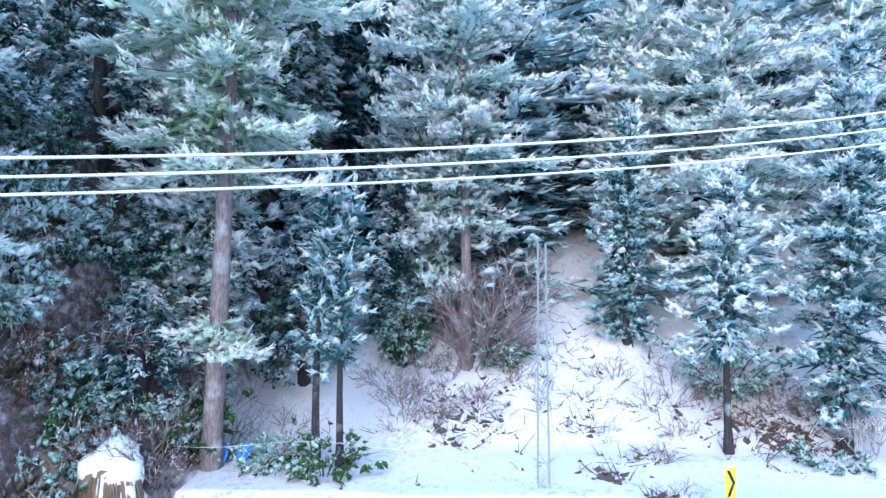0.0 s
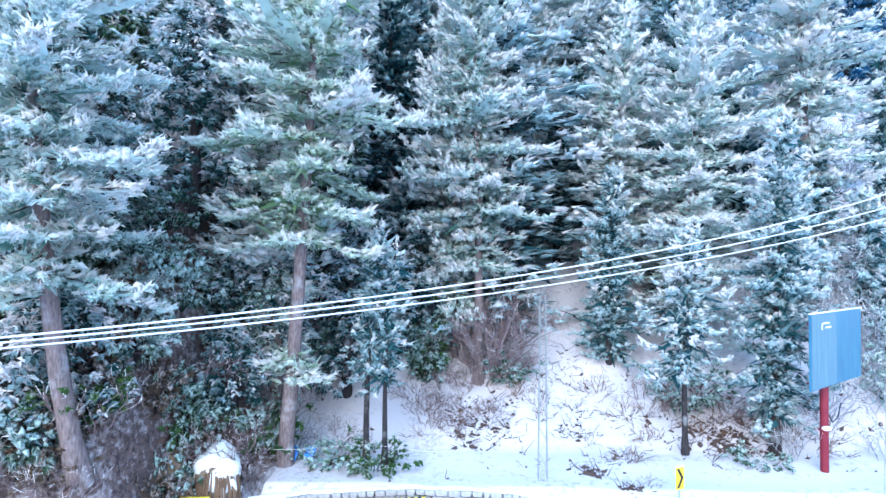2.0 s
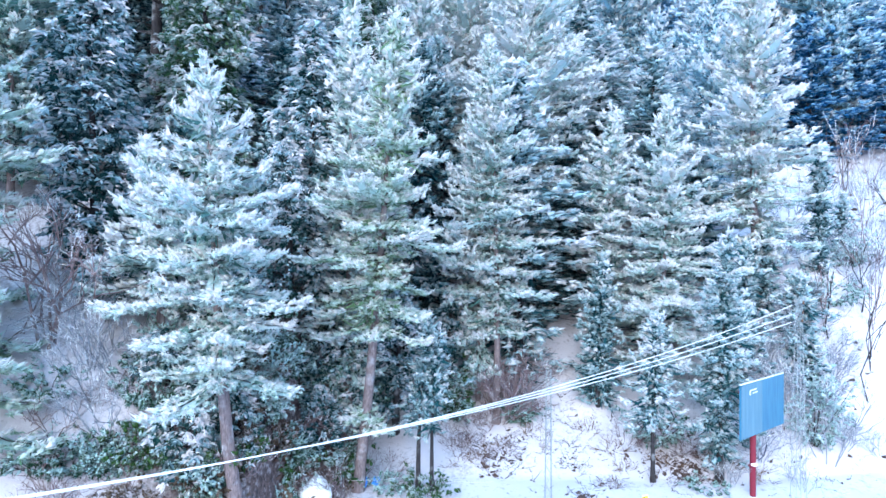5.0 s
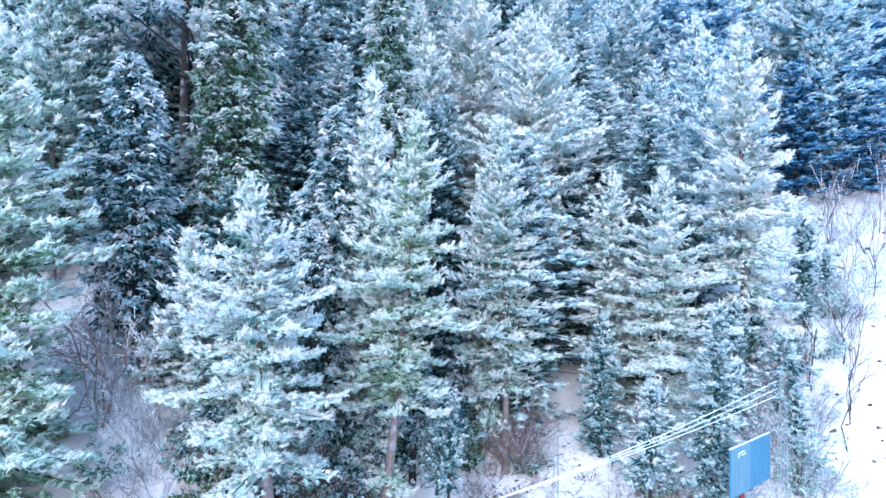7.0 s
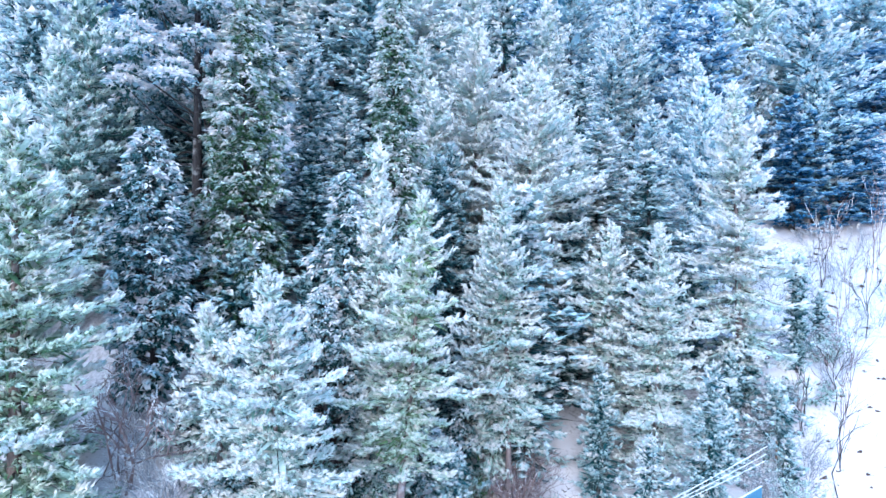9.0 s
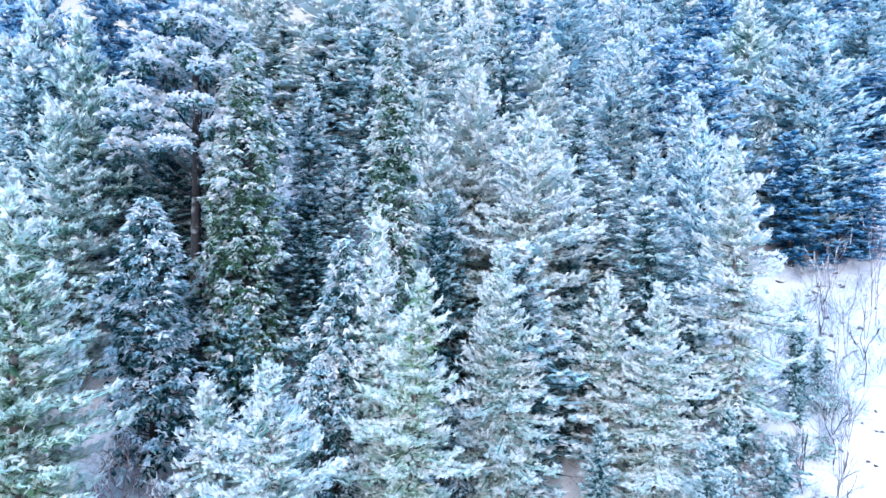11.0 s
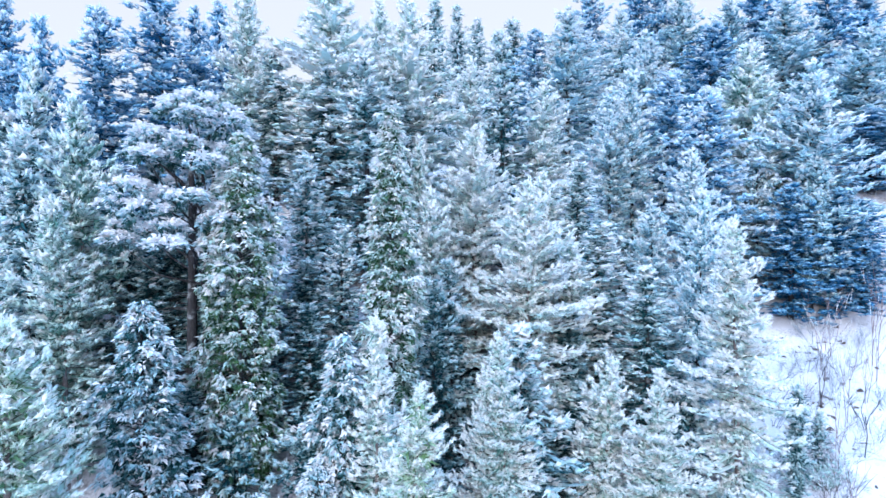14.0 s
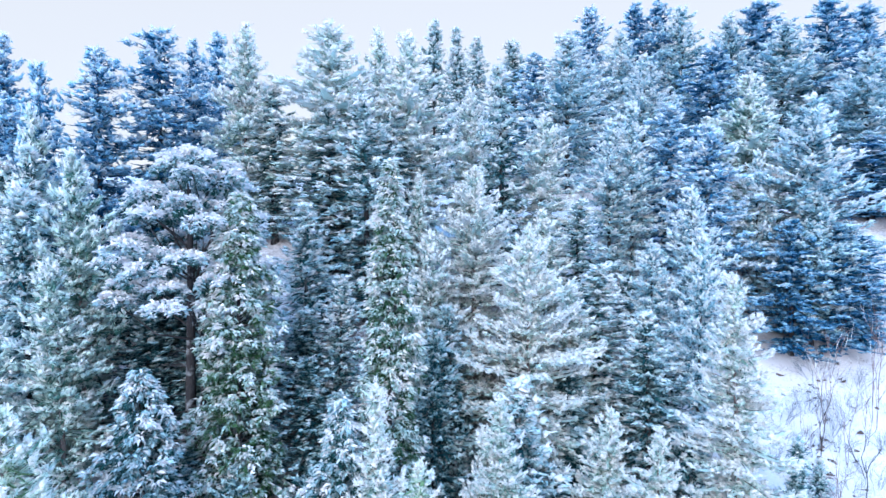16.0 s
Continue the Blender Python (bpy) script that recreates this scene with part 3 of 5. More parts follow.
def leafy_column(seed, tall, reach, label, leaves_mat=None, low=0.5, snow=0.0, tone=0.0, leaf=0.52):
    """A tree hung with evergreen leaves from foot to tip."""
    rng = np.random.default_rng(seed)
    tree = thing("evergreen_oak", Matrix(), label, "tree", "leafy trees among the conifers")
    way = trunk_path(rng, tall * 0.95, 0.3)
    link("trunk", *tube_arrays(way, 0.30 * (1 - 0.9 * np.clip(way[:, 2] / tall, 0, 1)), 9), BARK_DARK, tree, True)
    n = int(16 * tall * reach * (0.52 / leaf) ** 1.15)
    z = low + (tall - low) * rng.random(n) ** 0.92
    u = z / tall
    az = rng.uniform(0, 6.283, n)
    lump = np.array([noise.noise((math.cos(b) * 1.5, math.sin(b) * 1.5, c * 0.55 + seed)) for b, c in zip(az, z)])
    form = np.minimum(1.0, 1.9 * (1 - u) ** 0.62) * (0.82 + 0.50 * lump) * reach * rng.uniform(0.62, 1.05, n)
    out = np.stack([np.cos(az), np.sin(az), np.zeros(n)], axis=1)
    at = out * form[:, None] + np.stack([np.interp(z, way[:, 2], way[:, 0]), np.interp(z, way[:, 2], way[:, 1]), z], axis=1)
    limbs = []
    for i in range(0, n, 12):
        foot = np.array([np.interp(z[i] - 0.6, way[:, 2], way[:, 0]), np.interp(z[i] - 0.6, way[:, 2], way[:, 1]), max(0.2, z[i] - 0.6)])
        limbs.append(tube_arrays([foot, 0.5 * (foot + at[i]) + (0, 0, 0.15), at[i]], (0.05, 0.035, 0.012), 4))
    tagged(link("branchwork", *gather(limbs), BARK_DARK, tree), kind="stuff")
    # rime drops towards the foot, which puts shade into the lower crown
    v, f, r = umbels(rng, at, unit(out + (0, 0, 0.05)), 12, leaf, 0.2 * leaf, rng.normal(0.04, 0.30, n) + 0.55 * lump + 0.30 * (u - 0.5) + snow, 0.35)
    crown = tagged(link("crown", v, f, leaves_mat or LEAVES_TREE, tree, False, r), kind="stuff")
    crown.color = (0.5 + tone, 0.5, 0.5, 1)
    return tree


def spreading_tree(seed, tall, reach, bare, label):
    """Tall bare trunks under a broad domed crown of many leafy pads."""
    rng = np.random.default_rng(seed)
    tree = thing("spreading_oak", Matrix(), label, "tree")
    way = trunk_path(rng, tall * 0.9, 0.35)
    link("trunk", *tube_arrays(way, 0.52 * (1 - 0.75 * np.clip(way[:, 2] / tall, 0, 1)), 10), BARK_DARK, tree, True)
    twin = way * (1, 1, 0.92) + (1.5, -0.3, 0) * np.clip(way[:, 2:] / tall, 0, 1) + (0.75, -0.2, 0)
    link("trunk", *tube_arrays(twin, 0.34 * (1 - 0.75 * np.clip(way[:, 2] / tall, 0, 1)), 9), BARK_DARK, tree, True)
    limbs, at, dirs, frost = [], [], [], []
    for i in range(58):
        az, s = 2.4 * i, math.sqrt((i + 0.5) / 58)
        out = np.array((math.cos(az), math.sin(az), 0))
        dome = bare + (tall - bare) * ((1 - 0.75 * s ** 2.2) * (1.0 if i % 3 else rng.uniform(0.25, 0.8)))
        end = out * reach * 0.92 * s * rng.uniform(0.9, 1.08) + np.array((0.4, 0, dome))
        foot = np.array((0.2 + rng.uniform(0, 1.2), 0, min(0.84 * tall, bare - 4.5 + 0.9 * (dome - bare) + rng.uniform(0, 2))))
        if i % 2 == 0:
            limbs.append(tube_arrays([foot, 0.5 * (foot + end) + rng.normal(0, 0.4, 3), end], (0.11, 0.07, 0.025), 5))
        size = rng.uniform(1.0, 1.6)
        for q in range(26):
            o = unit(rng.normal(size=3) * (1, 1, 0.8) + (0, 0, 0.55))
            at.append(end + o * (size, size, 0.62 * size) * rng.uniform(0.8, 1.05))
            dirs.append(unit(o + 0.2 * out))
            frost.append(0.36 * o[2] + rng.normal(0.08, 0.13))
    for i in range(14):
        az = rng.uniform(0, 6.283)
        foot = np.array((0, 0, rng.uniform(0.35, 0.98) * bare))
        end = foot + np.array((math.cos(az), math.sin(az), -0.15)) * rng.uniform(1.2, 4.2)
        limbs.append(tube_arrays([foot, 0.5 * (foot + end) + (0, 0, 0.3), end], (0.06, 0.035, 0.01), 4))
    tagged(link("branchwork", *gather(limbs), BARK_DARK, tree), kind="stuff")
    v, f, r = umbels(rng, np.array(at), np.array(dirs), 13, 0.50, 0.095, np.array(frost), 0.0)
    tagged(link("crown", v, f, LEAVES_TREE, tree, False, r), kind="stuff")
    return tree


def twiggy(seed, tall, spread, stems, label, name="bare_shrub", forks=3, thick=0.03, material=None, rime_amount=0.35):
    """Leafless stems that fork upward, with rime on some twigs."""
    rng = np.random.default_rng(seed)
    bush = thing(name, Matrix(), label, "shrub" if name == "bare_shrub" else "tree", "leafless growth on the slope")
    wood, white = [], []

    def grow(p, d, ln, r, depth):
        mid = p + d * ln * 0.5 + rng.normal(0, 0.05 * ln, 3)
        end = p + d * ln + rng.normal(0, 0.06 * ln, 3)
        (white if depth < 1 and rng.random() < rime_amount else wood).append(tube_arrays([p, mid, end], (r, 0.8 * r, 0.55 * r), 3) if depth > 2 else tube_arrays([p, end], (r, 0.55 * r), 3))
        if depth:
            for k in range(rng.integers(2, 4)):
                w = unit(d + rng.normal(0, 0.5 if name == "bare_shrub" else 0.3, 3) + (0, 0, 0.12))
                q = p + (end - p) * rng.uniform(0.55, 1.0)
                grow(q, w, ln * rng.uniform(0.5, 0.8), r * 0.68, depth - 1)

    for i in range(stems):
        az = rng.uniform(0, 6.283)
        lean = spread * math.sqrt(rng.random())
        d = unit(np.array((math.cos(az) * lean, math.sin(az) * lean, tall)))
        grow(np.array((0.25 * math.cos(az) * lean * 0.6, 0.25 * math.sin(az) * lean * 0.6, -0.2)), d, tall * rng.uniform(0.38, 0.52), thick, forks)
    tagged(link("stemwork", *gather(wood), material or TWIGS, bush), kind="stuff")
    if white:
        tagged(link("rimed_twigwork", *gather(white), SNOW, bush), "thin twigs white with rime", kind="stuff")
    return bush


def leafy_bush(seed, tall, reach, label, mat, snowy=0.4):
    rng = np.random.default_rng(seed)
    bush = thing("evergreen_bush", Matrix(), label, "bush", "undergrowth on the slope")
    n = int(40 * tall * reach)
    o = rng.normal(size=(n, 3))
    o = unit(o) * rng.uniform(0.4, 1.0, (n, 1)) ** 0.5
    at = np.stack([o[:, 0] * reach, o[:, 1] * reach, tall * (0.45 + 0.5 * o[:, 2])], axis=1)
    at *= (1 + 0.18 * rng.normal(size=(n, 1)) + 0.75 * np.array([[noise.noise((q[0] * 1.6 + seed, q[1] * 1.6, q[2] * 1.6))] for q in o]))
    at[:, 2] = np.maximum(at[:, 2], 0.05)
    v, f, r = clumps(rng, at, unit(o + (0, 0, 0.2)), 11, 0.22, 0.032, rng.normal(snowy - 0.4, 0.13, n), 0.14)
    stems = [tube_arrays([(0, 0, -0.2), 0.5 * at[i] + (0, 0, 0.1), at[i]], (0.03, 0.02, 0.008), 4) for i in range(0, n, 9)]
    tagged(link("stemwork", *gather(stems), BARK_DARK, bush), kind="stuff")
    tagged(link("foliage", v, f, mat, bush, True, r), kind="stuff")
    return bush


# ---- planting ----
MADE = {}


def plant(key, make, natural, at, scale=(1, 1), turn=0.0, tip=(0.0, 0.0), label="", snow=0.0):
    """Sets a tree of that make at a place: its first one as built, the next ones as copies that share its meshes."""
    m = Matrix.Translation(at) @ Euler((tip[0], tip[1], 0)).to_matrix().to_4x4() @ Matrix.Rotation(turn, 4, "Z") @ Matrix.Diagonal((scale[0], scale[0], scale[1], 1))
    if key not in MADE:
        MADE[key] = make()
        ob = MADE[key]
        ob.matrix_basis = m
    else:
        ob = copy_thing(MADE[key], m)
        for axis in range(3):
            ob.scale[axis] = scale[0] if axis < 2 else scale[1]
    if label:
        ob["label"] = label
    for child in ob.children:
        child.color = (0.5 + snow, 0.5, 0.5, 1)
    return ob


STOCK = {
    "pine": (26.0, 4.8, [lambda s=s: conifer("pine", 20 + s, 26.0, 4.8, 3.0, NEEDLES_PINE, BARK_PINE, "tall pine with snow on layered boughs, standing among other trees", step=1.4, grain=1.75) for s in range(4)]),
    "spruce": (24.0, 3.2, [lambda s=s: conifer("spruce", 40 + s, 24.0, 3.2, 1.5, NEEDLES_SPRUCE, BARK_DARK, "dark green spruce on the hillside, snow-dusted, left unrimed where it darkens hollows", step=1.3, cover=0.66, grain=1.85) for s in range(4)]),
    "cedar": (25.0, 3.8, [lambda s=s: conifer("cedar", 60 + s, 25.0, 3.8, 1.5, NEEDLES_HAZE_BLUE, BARK_DARK, "cedar dusted with snow far up the hillside, haze put into its blue needles", step=1.3, cover=0.72, grain=1.7) for s in range(4)]),
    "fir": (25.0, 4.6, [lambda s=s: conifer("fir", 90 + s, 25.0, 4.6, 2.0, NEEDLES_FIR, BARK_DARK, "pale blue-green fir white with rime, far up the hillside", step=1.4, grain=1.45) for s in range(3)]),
    "young": (9.0, 2.4, [lambda s=s: conifer("spruce", 80 + s, 9.0, 2.4, 0.5, NEEDLES_SPRUCE, BARK_DARK, "young dark spruce under the taller trees", thick=0.12, step=0.9, cover=0.6, grain=1.7, snow=-0.12) for s in range(3)]),
}
COUNT = itertools.count()


def tree(kind, x, y, top, reach, back=0.8, label="", snow=0.0):
    """A tree whose tip is at x, y and the height top."""
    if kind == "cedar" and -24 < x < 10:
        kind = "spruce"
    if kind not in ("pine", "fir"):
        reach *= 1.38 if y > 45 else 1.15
    tall0, reach0, makes = STOCK[kind]
    n = next(COUNT)
    foot = (x, y + back, height(x, y + back) - 0.2)
    tall = top - foot[2]
    which = n % len(makes)
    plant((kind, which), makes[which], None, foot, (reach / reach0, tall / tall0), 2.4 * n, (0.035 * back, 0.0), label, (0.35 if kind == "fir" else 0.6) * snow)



def single(kind, seed, x, y, tip, reach, bare, label, **more):
    """A conifer of its own shape: foot at x, y, and its tip in metres."""
    z = height(x, y) - 0.1
    mat, bark = {"pine": (NEEDLES_PINE, BARK_PINE), "spruce": (NEEDLES_SPRUCE, BARK_DARK), "cedar": (NEEDLES_HAZE_BLUE, BARK_DARK)}[kind]
    ob = conifer(kind, seed, tip[2] - z, reach, bare, more.pop("needles", mat), bark, label, bend=(tip[0] - x, tip[1] - y), **more)
    ob.location = (x, y, z)
    return ob


# ---- the nearest trees, each of its own shape ----
single("pine", 101, -13.2, 16.7, (-13.8, 14.0, 21.7), 5.1, 6.2, "broad snow-laden pine with a bent bare lower trunk on the bank", thick=0.34, step=1.17, power=0.6, cover=1.15, grain=0.70, tone=0.04, taper=0.8)
single("pine", 102, -8.7, 23.7, (-5.8, 19.6, 26.4), 4.1, 10.4, "tall snowy pine with a long bare leaning trunk above the wall", thick=0.36, step=1.17, power=0.85, low=4.4, cover=1.15, grain=0.70, tone=0.03, taper=0.7, needles=NEEDLES_OLIVE)
single("pine", 103, 0.0, 30.2, (-0.5, 28.6, 28.0), 3.6, 7.3, "dense pine with white layered boughs at the gully's edge", step=1.17, cover=1.15, grain=0.70, tone=0.02, taper=0.62)
single("pine", 104, 12.2, 32.2, (12.0, 31.3, 24.5), 5.2, 2.2, "broad pine with snow-covered boughs behind the billboard spruce", step=1.17, cover=1.15, grain=0.70, tone=0.08, taper=0.8)
single("pine", 105, 9.3, 36.5, (9.5, 35.5, 24.8), 3.4, 3.0, "young pale pine crowded by a broader pine", step=1.17, grain=1.2, tone=0.12)
single("spruce", 106, 13.6, 25.8, (13.7, 25.2, 14.9), 2.0, 2.2, "pointed dark spruce with snow on drooping boughs beside the billboard", thick=0.22, step=0.75, cover=1.15, grain=0.70, tone=-0.10)
single("spruce", 107, 9.4, 25.4, (9.6, 25.4, 9.8), 1.9, 4.2, "slender young spruce with a thin bare trunk and sparse snowy sprays", thick=0.15, step=0.75, cover=0.75, grain=0.70, snow=0.10)
single("spruce", 108, -5.0, 23.7, (-4.6, 23.8, 9.8), 1.1, 4.4, "slender spruce with a thin bare trunk above the road wall", thick=0.16, step=0.8, cover=0.16, grain=0.70, snow=-0.10)
single("spruce", 109, -4.2, 23.8, (-3.7, 24.0, 9.0), 1.0, 4.0, "slender spruce with a crooked thin trunk above the road wall", thick=0.14, step=0.8, cover=0.16, grain=0.70, snow=-0.10)
single("pine", 110, -9.6, 25.4, (-9.5, 24.4, 30.2), 2.7, 4.0, "slim pine squeezed between two larger pines", step=1.17, grain=1.2, tone=0.12)
single("pine", 111, -19.0, 20.2, (-19.2, 19.4, 19.3), 3.7, 2.0, "young bushy pine thick with snow on the steep bank", step=0.97, grain=1.2, tone=0.12, taper=0.85)
single("pine", 112, -27.6, 14.3, (-27.5, 14.3, 31.0), 6.2, 0.8, "huge broad pine with green undersides and snowy boughs on the bank", thick=0.45, step=1.17, grain=1.2, tone=-0.22, taper=0.6, skirt=1.05, needles=NEEDLES_OLIVE)
single("pine", 113, -33.0, 27.0, (-33.0, 26.0, 38.4), 3.6, 3.0, "tall pale pine with snowy boughs on the bank", step=1.17, grain=1.2, tone=-0.25)
single("pine", 114, 20.4, 35.4, (18.9, 34.4, 36.7), 4.9, 3.5, "great pale pine covered in rime beside the open snow slope", thick=0.36, step=1.17, grain=1.2, tone=0.22, taper=0.62)
single("spruce", 115, 26.0, 36.8, (26.0, 36.7, 22.2), 1.2, 0.6, "small dark spruce alone on the open snow slope", thick=0.14, step=0.6, tone=-0.35)
# low tone puts the pines' shade into this spruce's needles
single("spruce", 116, -14.6, 27.5, (-14.5, 27.2, 22.5), 3.0, 4.0, "dark spruce with a black trunk in the shade of the pines", step=0.85, tone=-0.60)
single("spruce", 117, -16.5, 23.5, (-16.6, 23.3, 14.0), 2.6, 1.5, "low dark spruce hung with snow under the pines", step=0.7, tone=-0.35)


single("spruce", 118, 7.3, 31.2, (7.4, 31.0, 13.5), 2.1, 0.8, "dark green spruce with snowy drooping boughs at the gully's edge", thick=0.16, step=0.75, grain=0.8, tone=-0.22)


def leafy(seed, x, y, top, reach, label, low=0.5, **more):
    z = height(x, y) - 0.1
    ob = leafy_column(seed, top - z, reach, label, low=low, **more)
    ob.location = (x, y, z)


leafy(201, -12.3, 26.0, 28.0, 2.2, "evergreen oak with dark leaves and snow between two pines")
leafy(202, -24.7, 23.2, 30.8, 2.9, "dark evergreen oak dusted with snow before a black hollow")
leafy(203, -20.6, 29.2, 43.0, 3.4, "tall trunk wrapped in dark ivy leaves with snow", leaves_mat=LEAVES_IVY)
leafy(204, -9.2, 32.6, 45.8, 2.7, "narrow trunk clad in green ivy leaves and snow to its tip", leaves_mat=LEAVES_IVY)
leafy(206, -15.6, 22.0, 12.5, 2.2, "low evergreen oak hung with snow in the pines' shade", leaf=0.32)
leafy(207, -11.2, 27.6, 12.0, 2.0, "low dark evergreen oak in the pines' shade", leaf=0.32)
leafy(208, -18.0, 24.6, 17.0, 2.4, "dark evergreen oak with drooping snowy sprays", leaf=0.32)
leafy(209, -13.0, 24.0, 20.0, 2.2, "dark evergreen oak with drooping snowy sprays beside a black trunk", leaf=0.32)
leafy(210, -10.6, 26.8, 17.0, 1.9, "dark evergreen oak in the pines' shade", leaf=0.32)
leafy(211, -21.5, 20.6, 13.0, 2.2, "low dark evergreen oak behind the young pine", leaf=0.32)
leafy(212, -15.3, 16.9, 5.9, 2.1, "low evergreen oak with snowy drooping sprays on the earth bank", 0.1, leaf=0.32)
leafy(213, -12.8, 19.4, 5.0, 1.4, "small evergreen oak hung with snow on the earth bank", 0.1, leaf=0.32)
leafy(214, -17.8, 19.0, 9.0, 2.2, "dark evergreen oak dusted with snow on the steep bank", 0.2, leaf=0.32)
leafy(215, -9.8, 25.6, 9.5, 2.0, "dark evergreen oak behind the leaning pine", 0.3, leaf=0.32)
leafy(216, -7.0, 29.0, 10.5, 2.1, "dark evergreen oak at the forest edge", 0.3, leaf=0.32)
leafy(217, -3.6, 31.5, 10.0, 1.7, "green-leaved evergreen oak below the pines", 0.3, leaf=0.32)
for i, (x, y, tall, reach) in enumerate(((-13.7, 17.5, 3.8, 1.6), (-10.7, 22.8, 3.6, 1.5), (-11.3, 24.4, 4.2, 1.5), (-14.9, 17.9, 4.0, 1.6))):
    leafy(221 + i, x, y, height(x, y) + tall, reach, "low dark evergreen oak hung with snow on the earth bank", 0.1, tone=-0.12, leaf=0.28)
ob = spreading_tree(205, 46.5 - height(-25.5, 31.5), 7.0, 31.5 - height(-25.5, 31.5), "old pine with bare dark trunks under a broad snowy crown")
ob.location = (-25.5, 31.5, height(-25.5, 31.5) - 0.2)

single("pine", 121, 3.2, 42.2, (3.0, 41.2, 40.9), 6.6, 4.0, "huge pale pine covered in rime with a broad cone", thick=0.42, step=1.17, grain=1.25, tone=0.24, taper=0.5)
single("pine", 122, -2.0, 51.5, (-2.0, 50.4, 47.4), 6.4, 4.0, "huge white-rimed pine with a broad rounded top", thick=0.42, step=1.24, grain=1.25, tone=0.28, taper=0.5)
single("pine", 123, 7.9, 67.5, (7.9, 66.4, 56.6), 6.6, 4.0, "tall pale pine with layered snowy boughs up the hillside", thick=0.4, step=1.31, grain=1.45, tone=0.20, taper=0.7)

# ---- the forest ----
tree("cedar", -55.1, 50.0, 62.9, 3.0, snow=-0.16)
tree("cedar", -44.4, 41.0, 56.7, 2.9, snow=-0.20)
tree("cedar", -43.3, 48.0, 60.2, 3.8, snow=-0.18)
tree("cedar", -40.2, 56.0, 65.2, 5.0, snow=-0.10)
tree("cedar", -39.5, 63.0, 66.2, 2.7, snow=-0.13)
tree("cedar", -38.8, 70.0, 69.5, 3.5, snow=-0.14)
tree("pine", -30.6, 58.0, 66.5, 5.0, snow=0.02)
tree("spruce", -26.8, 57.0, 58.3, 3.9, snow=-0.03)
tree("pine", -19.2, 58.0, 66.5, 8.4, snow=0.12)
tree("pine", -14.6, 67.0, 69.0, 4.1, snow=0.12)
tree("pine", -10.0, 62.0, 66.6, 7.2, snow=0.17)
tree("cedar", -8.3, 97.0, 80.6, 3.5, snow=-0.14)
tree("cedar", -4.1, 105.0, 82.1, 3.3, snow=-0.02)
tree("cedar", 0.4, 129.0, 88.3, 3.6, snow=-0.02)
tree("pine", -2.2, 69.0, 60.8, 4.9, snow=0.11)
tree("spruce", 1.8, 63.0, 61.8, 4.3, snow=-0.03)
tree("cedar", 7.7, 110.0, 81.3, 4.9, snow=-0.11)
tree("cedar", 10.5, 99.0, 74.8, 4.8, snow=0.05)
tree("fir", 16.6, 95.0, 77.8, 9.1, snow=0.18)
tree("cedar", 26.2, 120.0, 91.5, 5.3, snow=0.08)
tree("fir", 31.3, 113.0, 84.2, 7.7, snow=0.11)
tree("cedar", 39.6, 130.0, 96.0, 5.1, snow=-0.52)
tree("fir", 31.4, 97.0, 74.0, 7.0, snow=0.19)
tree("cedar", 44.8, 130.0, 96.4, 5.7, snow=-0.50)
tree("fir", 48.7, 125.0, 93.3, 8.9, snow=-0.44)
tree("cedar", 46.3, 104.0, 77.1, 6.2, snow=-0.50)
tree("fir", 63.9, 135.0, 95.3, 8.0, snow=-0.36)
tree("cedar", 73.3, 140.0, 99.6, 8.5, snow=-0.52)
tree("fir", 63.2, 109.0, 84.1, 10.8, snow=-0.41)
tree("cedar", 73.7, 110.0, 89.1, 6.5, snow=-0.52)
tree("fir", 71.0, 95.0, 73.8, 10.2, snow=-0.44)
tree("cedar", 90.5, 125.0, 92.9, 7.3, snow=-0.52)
tree("spruce", -13.8, 48.0, 55.2, 3.9, snow=-0.03)
tree("spruce", -18.2, 40.0, 42.9, 3.3, snow=-0.02)
tree("cedar", -14.4, 37.0, 36.2, 2.9, snow=0.06)
tree("pine", -35.1, 32.0, 47.2, 4.1, snow=-0.48)
tree("pine", -43.3, 38.0, 52.1, 3.1, snow=-0.42)
tree("fir", 36.7, 65.0, 51.4, 4.0, snow=0.10)
tree("cedar", 28.6, 62.5, 53.8, 4.9, snow=0.14)
tree("pine", 38.6, 72.0, 63.7, 7.0, snow=-0.21)
tree("fir", 43.2, 64.0, 58.4, 8.0, snow=-0.32)
tree("cedar", 27.1, 73.0, 59.3, 5.3, snow=0.14)
tree("fir", 21.0, 69.0, 58.9, 4.8, snow=0.19)
tree("fir", 17.6, 68.0, 56.2, 5.0, snow=0.04)
tree("fir", 18.5, 52.5, 39.3, 4.2, snow=0.00)
tree("spruce", 15.0, 42.6, 32.1, 4.2, snow=-0.25)
tree("fir", 20.9, 45.0, 40.0, 3.9, snow=0.02)
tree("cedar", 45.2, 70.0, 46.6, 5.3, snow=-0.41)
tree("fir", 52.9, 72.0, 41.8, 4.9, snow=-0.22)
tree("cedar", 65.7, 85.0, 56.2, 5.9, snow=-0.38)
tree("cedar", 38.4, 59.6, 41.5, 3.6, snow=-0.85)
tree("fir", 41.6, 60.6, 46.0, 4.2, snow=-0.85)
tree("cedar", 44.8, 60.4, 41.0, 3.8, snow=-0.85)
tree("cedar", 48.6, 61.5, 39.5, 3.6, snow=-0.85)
tree("pine", -6.7, 46.0, 40.5, 4.4, snow=0.08)
tree("spruce", 11.8, 50.0, 36.4, 4.2, snow=0.07)
tree("cedar", -11.5, 58.0, 55.9, 4.3, snow=-0.05)
tree("fir", 23.9, 55.0, 45.5, 4.7, snow=0.24)
tree("spruce", -19.0, 52.0, 54.6, 4.8, snow=-0.03)
